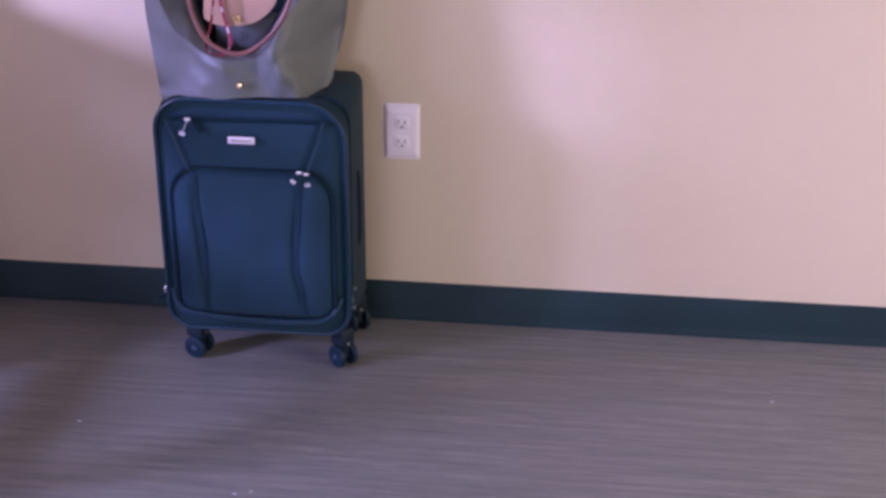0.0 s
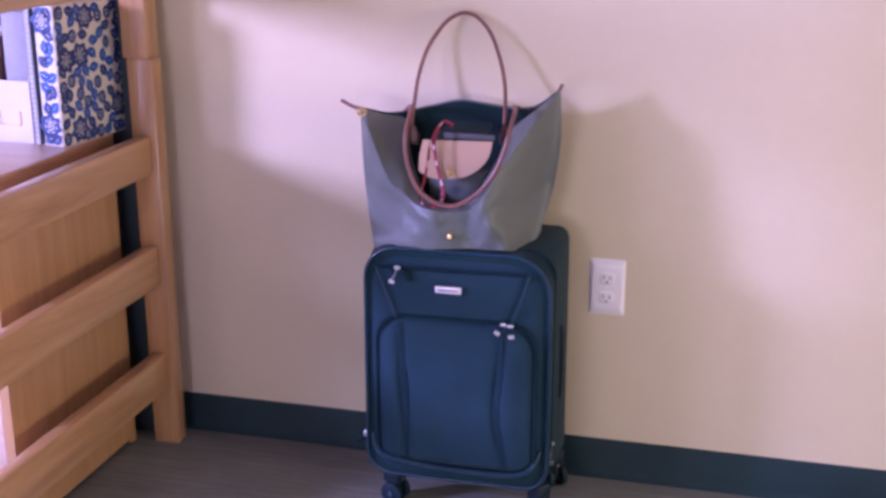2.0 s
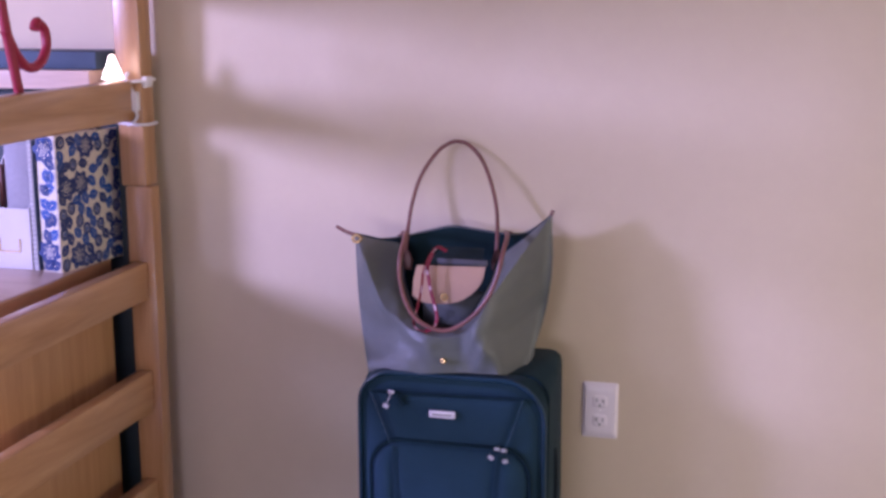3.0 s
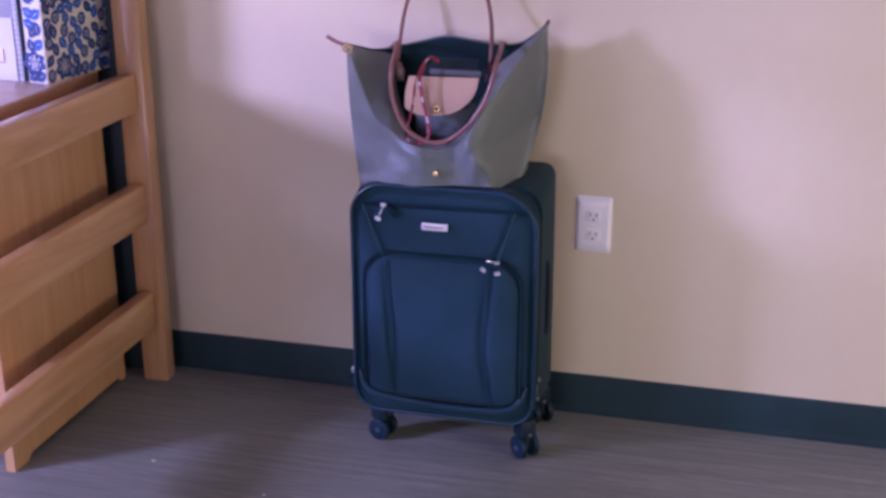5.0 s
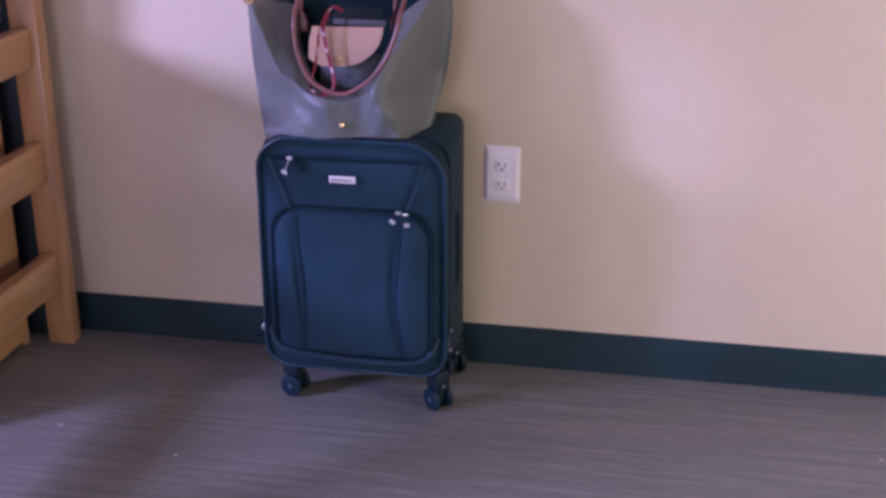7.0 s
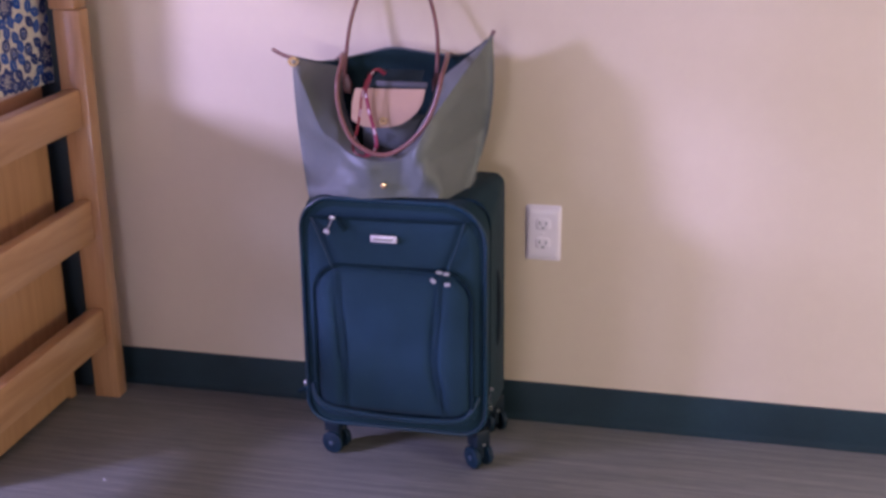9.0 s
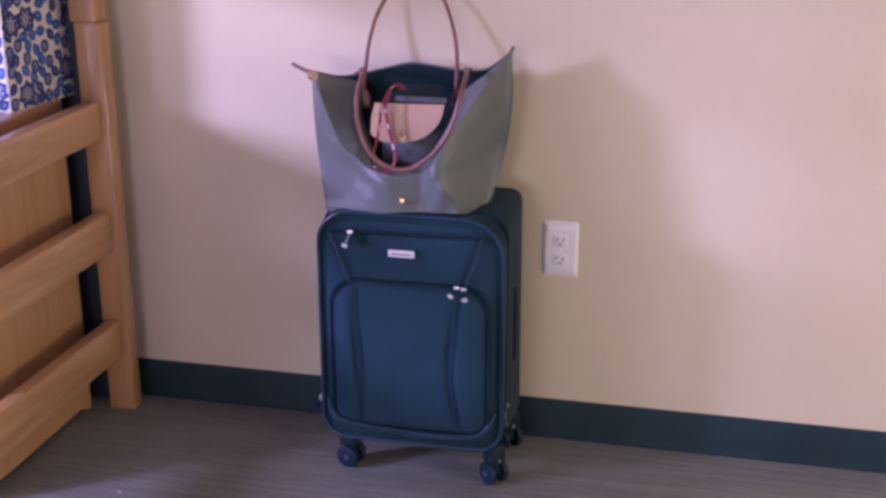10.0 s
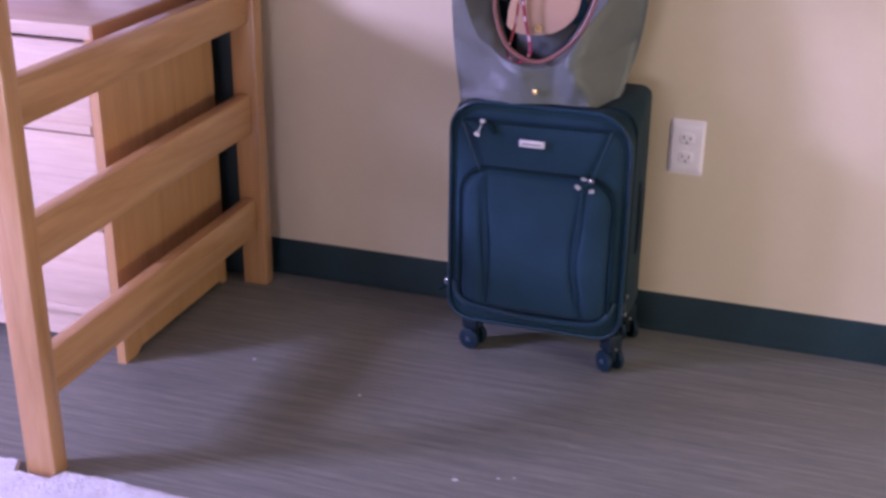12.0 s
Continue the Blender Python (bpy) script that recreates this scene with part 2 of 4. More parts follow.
M_WALL, M_FLOOR, M_RUG = wall_paint(), floor_vinyl(), rug_wool()
M_CREAM = plain("cream_print_ground", (0.66, 0.61, 0.49), 0.5, 0, 0.06, 60, 0.05)
M_INK = plain("navy_print", (0.004, 0.030, 0.160), 0.5, 0, 0.2, 60, 0.05)
M_INK_LIGHT = plain("blue_print", (0.012, 0.080, 0.340), 0.5, 0, 0.2, 60, 0.05)
# unseen ceiling and south wall, coloured dark to cut bounced light
M_CEIL = plain("darkened_ceiling_paint", (0.36, 0.34, 0.33), 0.85, 0, 0.03, 20, 0.1)
M_PANEL = plain("brown_low_bounce_wall", (0.24, 0.20, 0.16), 0.8, 0, 0.08, 20, 0.1)


# ---- building helpers ----
def thing(name, at, label, category, group="", kind=""):
    ob = new(name)
    ob.location = at
    ob.empty_display_size = 0.05
    return tagged(ob, label, category, group, kind)


def root_of(ob):
    at = Vector((0, 0, 0))
    while ob:
        at += ob.location
        ob = ob.parent
    return at


def mesh_of(name, bm, material, smooth=True):
    me = bpy.data.meshes.new(name)
    bmesh.ops.recalc_face_normals(bm, faces=bm.faces)
    bm.to_mesh(me)
    bm.free()
    me.materials.append(material)
    if smooth:
        for p in me.polygons:
            p.use_smooth = True
        me.set_sharp_from_angle(angle=radians(38))
    return me


def part(name, bm, material, parent=None, label="", smooth=True):
    """A bmesh in world metres as ONE mesh object under a thing or a part."""
    if parent:
        bmesh.ops.translate(bm, verts=bm.verts, vec=-root_of(parent))
    ob = new(name, mesh_of(name, bm, material, smooth))
    ob.parent = parent
    return tagged(ob, label)


def whole(name, bm, material, label, category="", kind="", group="", smooth=True):
    ob = part(name, bm, material, None, "", smooth)
    return tagged(ob, label, category, group, kind)


def box(x0, x1, y0, y1, z0, z1, bevel=0.0, seg=2, bm=None):
    own = bmesh.new()
    bmesh.ops.create_cube(own, size=1)
    for v in own.verts:
        v.co = ((x0 + x1) / 2 + v.co.x * (x1 - x0), (y0 + y1) / 2 + v.co.y * (y1 - y0), (z0 + z1) / 2 + v.co.z * (z1 - z0))
    if bevel:
        bmesh.ops.bevel(own, geom=own.edges[:], offset=bevel, segments=seg, profile=0.5, affect="EDGES")
    if bm is None:
        return own
    me = bpy.data.meshes.new("join")
    own.to_mesh(me)
    own.free()
    bm.from_mesh(me)
    bpy.data.meshes.remove(me)
    return bm


def smooth_line(pts, steps=8, closed=False):
    """Catmull-Rom through the points."""
    p = [Vector(q) for q in pts]
    n, out = len(p), []
    for i in range(n if closed else n - 1):
        a, b, c, d = ((p[(i - 1) % n], p[i], p[(i + 1) % n], p[(i + 2) % n]) if closed else (p[max(i - 1, 0)], p[i], p[i + 1], p[min(i + 2, n - 1)]))
        for k in range(steps):
            t = k / steps
            out.append(0.5 * (2 * b + (c - a) * t + (2 * a - 5 * b + 4 * c - d) * t * t + (3 * b - a - 3 * c + d) * t**3))
    return out if closed else out + [p[-1]]


def tube(pts, r, sides=8, closed=False, bm=None, flat=1.0):
    """A round cord along the points; flat squeezes it along its second axis."""
    bm = bm or bmesh.new()
    pts = [Vector(p) for p in pts]
    n, rings, ref = len(pts), [], None
    for i, p in enumerate(pts):
        ahead = (pts[(i + 1) % n] - pts[i - 1]) if closed else (pts[min(i + 1, n - 1)] - pts[max(i - 1, 0)])
        ahead.normalize()
        if ref is None:
            ref = Vector((0, 1, 0)) if abs(ahead.y) < 0.9 else Vector((1, 0, 0))
        side = ahead.cross(ref).normalized()
        ref = side.cross(ahead).normalized()
        rings.append([bm.verts.new(p + side * math.cos(a) * r + ref * math.sin(a) * r * flat) for a in (2 * math.pi * k / sides for k in range(sides))])
    for i in range(n if closed else n - 1):
        a, b = rings[i], rings[(i + 1) % n]
        for k in range(sides):
            bm.faces.new((a[k], a[(k + 1) % sides], b[(k + 1) % sides], b[k]))
    if not closed:
        bm.faces.new(rings[0][::-1])
        bm.faces.new(rings[-1])
    return bm


def round_rect(x0, x1, z0, z1, r_top, r_bot, n=8, r_right=None):
    """Outline in the x-z plane, from the lower left corner round."""
    pts = []
    for cx, cz, r, a0 in ((x0 + r_bot, z0 + r_bot, r_bot, 180), (x1 - r_bot, z0 + r_bot, r_bot, 270), (x1 - (r_right or r_top), z1 - (r_right or r_top), r_right or r_top, 0), (x0 + r_top, z1 - r_top, r_top, 90)):
        for k in range(n + 1):
            a = radians(a0 + 90 * k / n)
            pts.append((cx + r * math.cos(a), cz + r * math.sin(a)))
    return pts


def dense(pts, step=0.012):
    out = []
    for i, (x, z) in enumerate(pts):
        u, w = pts[(i + 1) % len(pts)]
        n = max(1, int(math.hypot(u - x, w - z) / step))
        out += [(x + (u - x) * k / n, z + (w - z) * k / n) for k in range(n)]
    return out


def pillow(outline, y, thick, dome=0.0, rings=14, power=9, crumple=0.0, seed=0.0, relief=None):
    """A stuffed plate facing -y over an outline in the x-z plane, with its back at y."""
    bm = bmesh.new()
    pts = dense(outline)
    cx, cz = sum(p[0] for p in pts) / len(pts), sum(p[1] for p in pts) / len(pts)
    last = None
    for k in range(rings + 1):
        s = 1.0 if k == 0 else 1 - (k - 1) / rings
        ring = []
        for x, z in pts:
            h = 0.0 if k == 0 else thick * max(0.0, 1 - s**power) ** 0.5 + dome * (1 - s * s)
            q = Vector((cx + (x - cx) * s, 0, cz + (z - cz) * s))
            h += crumple * (1 - s**4) * noise.noise(q * 14 + Vector((seed, 0, 0)))
            if relief and k:
                h += relief(q.x, q.z) * (1 - s**6)
            ring.append(bm.verts.new((q.x, y - h, q.z)))
        if last:
            for i in range(len(ring)):
                j = (i + 1) % len(ring)
                bm.faces.new((last[i], last[j], ring[j], ring[i]))
        last = ring
    mid = bm.verts.new((cx, y - thick - dome, cz))
    for i in range(len(last)):
        bm.faces.new((last[i], last[(i + 1) % len(last)], mid))
    return bm


def disc(at, axis, r, depth, sides=20, bevel=0.0):
    bm = bmesh.new()
    bmesh.ops.create_cone(bm, cap_ends=True, segments=sides, radius1=r, radius2=r, depth=depth)
    if bevel:
        rim = [e for e in bm.edges if abs(e.verts[0].co.z - e.verts[1].co.z) < 1e-6]
        bmesh.ops.bevel(bm, geom=rim, offset=bevel, segments=2, profile=0.5, affect="EDGES")
    turn = Vector((0, 0, 1)).rotation_difference(Vector(axis)).to_matrix().to_4x4()
    bmesh.ops.transform(bm, matrix=Matrix.Translation(at) @ turn, verts=bm.verts)
    return bm


# ---- the room ----
whole("floor", box(WEST - 0.1, EAST + 0.1, SOUTH - 0.1, 0.1, -0.12, -0.004), M_FLOOR, "grey-brown streaked vinyl plank floor", "floor", "structure", smooth=False)
whole("wall_north", box(WEST - 0.1, EAST + 0.1, 0, 0.12, -0.12, TOP), M_WALL, "plain beige painted wall", "wall", "structure", smooth=False)
east = box(EAST, EAST + 0.12, SOUTH, EFILL_Y0, -0.12, TOP)
box(EAST, EAST + 0.12, EFILL_Y1, 0, -0.12, TOP, bm=east)
box(EAST, EAST + 0.12, EFILL_Y0, EFILL_Y1, -0.12, EFILL_Z0, bm=east)
box(EAST, EAST + 0.12, EFILL_Y0, EFILL_Y1, EFILL_Z1, TOP, bm=east)
whole("wall_east", east, M_WALL, "beige painted wall with an opening for the warm fill lamp", "wall", "structure", smooth=False)
south = box(WEST - 0.1, SFILL_X0, SOUTH - 0.12, SOUTH, -0.12, TOP)
box(SFILL_X1, EAST + 0.12, SOUTH - 0.12, SOUTH, -0.12, TOP, bm=south)
box(SFILL_X0, SFILL_X1, SOUTH - 0.12, SOUTH, -0.12, SFILL_Z0, bm=south)
box(SFILL_X0, SFILL_X1, SOUTH - 0.12, SOUTH, SFILL_Z1, TOP, bm=south)
whole("wall_south", south, M_PANEL, "unseen wall, browned to cut bounce, with a fill lamp opening", "wall", "structure", smooth=False)
west = box(WEST - 0.12, WEST, SOUTH, WFILL_Y0, -0.12, TOP)
box(WEST - 0.12, WEST, WFILL_Y1, WIN_Y0, -0.12, TOP, bm=west)
box(WEST - 0.12, WEST, WFILL_Y0, WFILL_Y1, -0.12, WFILL_Z0, bm=west)
box(WEST - 0.12, WEST, WFILL_Y0, WFILL_Y1, WFILL_Z1, TOP, bm=west)
box(WEST - 0.12, WEST, WIN_Y1, 0, -0.12, TOP, bm=west)
box(WEST - 0.12, WEST, WIN_Y0, WIN_Y1, -0.12, WIN_Z0, bm=west)
box(WEST - 0.12, WEST, WIN_Y0, WIN_Y1, WIN_Z1, TOP, bm=west)
whole("wall_west", west, M_WALL, "beige painted wall with a window and a fill lamp opening", "wall", "structure", smooth=False)
whole("ceiling", box(WEST - 0.12, EAST + 0.12, SOUTH - 0.12, 0.12, TOP, TOP + 0.1), M_CEIL, "plain unseen ceiling, greyed to cut bounced light", "ceiling", "structure", smooth=False)


def window(name, corners):
    """Four frame bars, given as boxes."""
    x0, x1, y0, y1, z0, z1 = corners[0]
    w = thing(name, (x0, y0, z0), "unseen white framed window round an area lamp", "window", kind="structure")
    for c in corners:
        part("window_frame", box(*c, 0.003), M_FRAME, w)


a, b = WEST - 0.05, WEST + 0.01
window("window_1", ((a, b, WIN_Y0, WIN_Y0 + 0.045, WIN_Z0, WIN_Z1), (a, b, WIN_Y1 - 0.045, WIN_Y1, WIN_Z0, WIN_Z1), (a, b, WIN_Y0 + 0.045, WIN_Y1 - 0.045, WIN_Z0, WIN_Z0 + 0.045), (a, b, WIN_Y0 + 0.045, WIN_Y1 - 0.045, WIN_Z1 - 0.045, WIN_Z1)))
# invented frame round the south fill lamp
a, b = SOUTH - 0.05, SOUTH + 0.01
window("south_fill_frame", ((SFILL_X0, SFILL_X0 + 0.045, a, b, SFILL_Z0, SFILL_Z1), (SFILL_X1 - 0.045, SFILL_X1, a, b, SFILL_Z0, SFILL_Z1), (SFILL_X0 + 0.045, SFILL_X1 - 0.045, a, b, SFILL_Z0, SFILL_Z0 + 0.045), (SFILL_X0 + 0.045, SFILL_X1 - 0.045, a, b, SFILL_Z1 - 0.045, SFILL_Z1)))

# invented frame round the warm east lamp
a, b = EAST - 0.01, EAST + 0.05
window("east_fill_frame", ((a, b, EFILL_Y0, EFILL_Y0 + 0.045, EFILL_Z0, EFILL_Z1), (a, b, EFILL_Y1 - 0.045, EFILL_Y1, EFILL_Z0, EFILL_Z1), (a, b, EFILL_Y0 + 0.045, EFILL_Y1 - 0.045, EFILL_Z0, EFILL_Z0 + 0.045), (a, b, EFILL_Y0 + 0.045, EFILL_Y1 - 0.045, EFILL_Z1 - 0.045, EFILL_Z1)))

# made-up frame round the broad west fill lamp
a, b = WEST - 0.05, WEST + 0.01
window("west_fill_frame", ((a, b, WFILL_Y0, WFILL_Y0 + 0.045, WFILL_Z0, WFILL_Z1), (a, b, WFILL_Y1 - 0.045, WFILL_Y1, WFILL_Z0, WFILL_Z1), (a, b, WFILL_Y0 + 0.045, WFILL_Y1 - 0.045, WFILL_Z0, WFILL_Z0 + 0.045), (a, b, WFILL_Y0 + 0.045, WFILL_Y1 - 0.045, WFILL_Z1 - 0.045, WFILL_Z1)))

# cove base: a rubber strip with a curled toe
bb, prof = bmesh.new(), ((0, 0.084), (-0.003, 0.084), (-0.0045, 0.081), (-0.0045, 0.016), (-0.007, 0.007), (-0.013, 0.001), (-0.013, -0.003), (0, -0.003))
ends = [[bb.verts.new((x, y, z)) for y, z in prof] for x in (WEST, EAST)]
for i in range(len(prof)):
    j = (i + 1) % len(prof)
    bb.faces.new((ends[0][i], ends[0][j], ends[1][j], ends[1][i]))
whole("baseboard", bb, M_BASE, "black rubber cove baseboard along the wall", "baseboard", "structure")

# ---- wall outlet ----
outlet = thing("wall_outlet", (0, 0, 0.409), "white duplex wall outlet with a plain plate", "outlet")
part("cover_plate", pillow(round_rect(-0.035, 0.035, 0.352, 0.4665, 0.004, 0.004, 3), 0, 0.0055, 0.0005, 6, 14), M_PLATE, outlet)
for zc in (0.3895, 0.4285):
    face = part("receptacle", pillow(round_rect(-0.0165, 0.0165, zc - 0.0135, zc + 0.0135, 0.009, 0.009, 5), -0.0054, 0.0022, 0, 4, 14), M_PLATE, outlet)
    for dx, h in ((-0.0063, 0.0085), (0.0063, 0.007)):
        part("slot", box(dx - 0.0014, dx + 0.0014, -0.0082, -0.0072, zc - 0.002, zc - 0.002 + h, 0.0003, 1), M_SLOT, face)
    part("ground_hole", disc((0, -0.0077, zc - 0.0075), (0, 1, 0), 0.0026, 0.001, 12), M_SLOT, face)
part("screw", disc((0, -0.006, 0.409), (0, 1, 0), 0.003, 0.0016, 14, 0.0004), M_PLATE, outlet)

# dark rounded plaque, of which only the lower rim comes into view
whole("wall_plaque", pillow(round_rect(0.008, 0.139, 1.2345, 1.37, 0.05, 0.05), 0, 0.014, 0.002, 6, 10), M_SLATE, "dark rounded plaque hung on the beige wall", "plaque")

# ---- bed end: two stacked posts each side and five rails ----
bed = thing("bed_frame", (-0.93, -0.48, 0), "honey-coloured wooden bunk bed end with wide flat rails", "bed frame")
for y0, y1, back, dx in ((-0.088, -0.050, -0.037, 0.0), (-0.908, -0.870, -0.870, 0.007)):
    part("lower_post", box(-0.958 + dx, -0.901 + dx, y0, y1, 0, 0.832, 0.0035), M_WOOD_Z, bed)
    part("upper_post", box(-0.966 + dx, -0.911 + dx, y0, back, 0.8325, 1.72, 0.0035), M_WOOD_Z, bed)
# rail at 1.201: unseen top raised to 1.40 to shade the wall
for z0, z1, x0, x1 in ((0.128, 0.211, -0.946, -0.916), (0.363, 0.449, -0.946, -0.916), (0.600, 0.678, -0.946, -0.916), (0.966, 1.045, -0.955, -0.925), (1.201, 1.40, -0.955, -0.925), (1.60, 1.70, -0.955, -0.925)):
    part("rail", box(x0, x1, -0.8695, -0.0885, z0, z1, 0.004), M_WOOD_Y, bed)

# ---- dresser ----
DX0, DX1, DY0, DY1, DZ = -1.78, -1.002, -0.515, -0.090, 0.680
dresser = thing("dresser", ((DX0 + DX1) / 2, (DY0 + DY1) / 2, 0), "wooden three-drawer dresser, fronts and top coloured paler as lit", "dresser")
for x0 in (DX0, DX1 - 0.019):
    side = bmesh.new()
    outline = [(DY0, 0), (DY0 + 0.045, 0), (DY0 + 0.06, 0.012), (DY1 - 0.03, 0.012), (DY1 - 0.02, 0), (DY1, 0), (DY1, DZ - 0.026), (DY0, DZ - 0.026)]
    a = [[side.verts.new((x, y, z)) for y, z in outline] for x in (x0, x0 + 0.019)]
    side.faces.new(a[0])
    side.faces.new(a[1])
    for i in range(len(outline)):
        side.faces.new((a[0][i], a[0][i - 1], a[1][i - 1], a[1][i]))
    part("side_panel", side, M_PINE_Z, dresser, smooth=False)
top = part("top", box(DX0 - 0.004, DX1 - 0.003, DY0 - 0.004, DY1, DZ - 0.0255, DZ, 0.002), M_PINE_LIT, dresser)
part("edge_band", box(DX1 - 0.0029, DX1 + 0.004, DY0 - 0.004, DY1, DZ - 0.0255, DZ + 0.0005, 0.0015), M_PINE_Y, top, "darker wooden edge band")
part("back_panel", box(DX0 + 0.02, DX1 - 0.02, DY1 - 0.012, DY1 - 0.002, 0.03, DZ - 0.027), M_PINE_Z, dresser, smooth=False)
part("plinth", box(DX0 + 0.02, DX1 - 0.02, DY0 + 0.035, DY0 + 0.055, 0.022, 0.088), M_PINE_LIT, dresser)
# solid black block gives the drawer gaps their shade
part("gap_shade_block", box(DX0 + 0.02, DX1 - 0.02, DY0 + 0.03, DY1 - 0.014, 0.09, DZ - 0.03), M_BLACK, dresser, "black block standing in for shade inside the dresser", smooth=False)
for z0, z1 in ((0.094, 0.279), (0.283, 0.470), (0.474, 0.646)):
    front = box(DX0 + 0.021, DX1 - 0.021, DY0 + 0.002, DY0 + 0.024, z0, z1, 0.003)
    d = part("drawer_front", front, M_PINE_LIT, dresser)
    part("finger_lip", box(DX0 + 0.023, DX1 - 0.023, DY0 - 0.0025, DY0 + 0.0015, z0 + 0.001, z0 + 0.018, 0.0015), M_PINE_LIT, d)

# black portfolio board standing between dresser and wall
folio = thing("portfolio_case", (-1.19, -0.035, 0), "black portfolio case standing behind the dresser", "portfolio")
part("side_board", box(-1.42, -0.962, -0.047, -0.036, 0, 1.02, 0.004), M_BOARD, folio)
part("side_board", box(-1.42, -0.962, -0.033, -0.022, 0, 1.02, 0.004), M_BOARD, folio)
part("zip_edge", box(-1.41, -0.965, -0.0358, -0.0332, 0.004, 1.015), M_ZIP, folio, smooth=False)


# ---- things on the dresser ----
def book(name, x0, x1, y0, y1, z0, z1, cover, label, group=""):
    """A closed book lying flat, its spine towards -y."""
    b = thing(name, ((x0 + x1) / 2, (y0 + y1) / 2, z0), label, "book", group)
    part("page_block", box(x0 + 0.003, x1 - 0.003, y0 + 0.004, y1 - 0.003, z0 + 0.0025, z1 - 0.0025, 0.001, 1), M_PAPER, b)
    c = box(x0, x1, y0, y1, z0, z0 + 0.0022, 0.0008, 1)
    box(x0, x1, y0, y1, z1 - 0.0022, z1, 0.0008, 1, bm=c)
    box(x0, x1, y0, y0 + 0.003, z0 + 0.0023, z1 - 0.0023, 0.0008, 1, bm=c)
    part("cover", c, cover, b)
    return b


T = DZ
z = T
for i, (h, mat, dx, lab) in enumerate(((0.032, M_TEAL, 0.0, "dark green hardback book lying flat in a stack"), (0.030, M_PURPLE, 0.006, "plum and pink hardback book lying flat in a stack"), (0.034, M_WHITE, 0.002, "white paperback book lying flat in a stack"), (0.026, M_PURPLE, 0.004, "plum hardback book lying flat in a stack"), (0.03, M_PINK, 0.0, "pink hardback book lying flat in a stack"))):
    book("book", -1.50 + dx, -1.276 + dx, -0.205, -0.035, z, z + h, mat, lab, "stack of books")
    z += h

mf = thing("magazine_file", (-1.14, -0.12, T), "white card magazine file with a metal label holder", "magazine file")
X0, X1, Y0, Y1 = -1.190, -1.093, -0.222, -0.050
part("front_panel", box(X0, X1, Y0, Y0 + 0.003, T, T + 0.122, 0.001, 1), M_WHITE, mf)
part("back_panel", box(X0, X1, Y1 - 0.003, Y1, T, T + 0.285, 0.001, 1), M_WHITE, mf)
part("base", box(X0 + 0.003, X1 - 0.003, Y0 + 0.003, Y1 - 0.003, T, T + 0.003), M_WHITE, mf)
for x0 in (X0, X1 - 0.003):
    s = bmesh.new()
    o = [(Y0 + 0.003, T), (Y1 - 0.003, T), (Y1 - 0.003, T + 0.285), (Y1 - 0.05, T + 0.285), (Y0 + 0.003, T + 0.122)]
    a = [[s.verts.new((x, y, zz)) for y, zz in o] for x in (x0, x0 + 0.003)]
    s.faces.new(a[0])
    s.faces.new(a[1])
    for i in range(5):
        s.faces.new((a[0][i], a[0][i - 1], a[1][i - 1], a[1][i]))
    part("side_panel", s, M_WHITE, mf, smooth=False)
part("label_holder", tube([(-1.163, Y0 - 0.001, T + 0.062), (-1.163, Y0 - 0.001, T + 0.036), (-1.118, Y0 - 0.001, T + 0.036), (-1.118, Y0 - 0.001, T + 0.062)], 0.0016, 6), M_GOLD, mf, "bent brass label holder")
papers = thing("paper_stack", (-1.14, -0.13, T + 0.003), "grey and brown folders upright in the magazine file", "papers")
part("folder", box(-1.150, -1.097, Y0 + 0.014, Y1 - 0.006, T + 0.0035, T + 0.252, 0.002), M_FOLDER, papers, "thick grey folder")
for i in range(3):
    x = -1.184 + i * 0.0096
    part("folder", box(x, x + 0.006, Y0 + 0.042 + 0.008 * i, Y1 - 0.006, T + 0.0035, T + 0.20 + 0.006 * ((i * 5) % 4)), M_STRAP, papers, "thin brown folder", smooth=False)

nb = thing("spiral_notebook", (-1.077, -0.13, T), "upright grey spiral-bound notebook", "notebook")
part("page_block", box(-1.0895, -1.0795, -0.222, -0.01, T, T + 0.262, 0.001, 1), M_PAPER, nb)
part("cover", box(-1.0793, -1.077, -0.222, -0.01, T, T + 0.264, 0.0005, 1), M_SLATE, nb)
coil = bmesh.new()
for i in range(26):
    zc = T + 0.012 + i * 0.0095
    tube([(-1.0835 + 0.006 * math.cos(a), -0.223 + 0.006 * math.sin(a), zc + 0.003 * k / 10) for k, a in enumerate(2 * math.pi * j / 10 for j in range(10))], 0.0009, 5, True, bm=coil)
part("wire_coil", coil, M_COIL, nb, "metal wire coil")

fb = thing("floral_binder", (-1.047, -0.11, T), "upright binder printed with blue flowers on cream", "binder")
BX0, BX1, BY0, BY1, BH = -1.068, -1.022, -0.232, -0.010, 0.266
TURN = Matrix.Translation((BX1, BY0, 0)) @ Matrix.Rotation(radians(-8.5), 4, "Z") @ Matrix.Translation((-BX1, -BY0, 0))


def turned(bm):
    bmesh.ops.transform(bm, matrix=TURN, verts=bm.verts)
    return bm


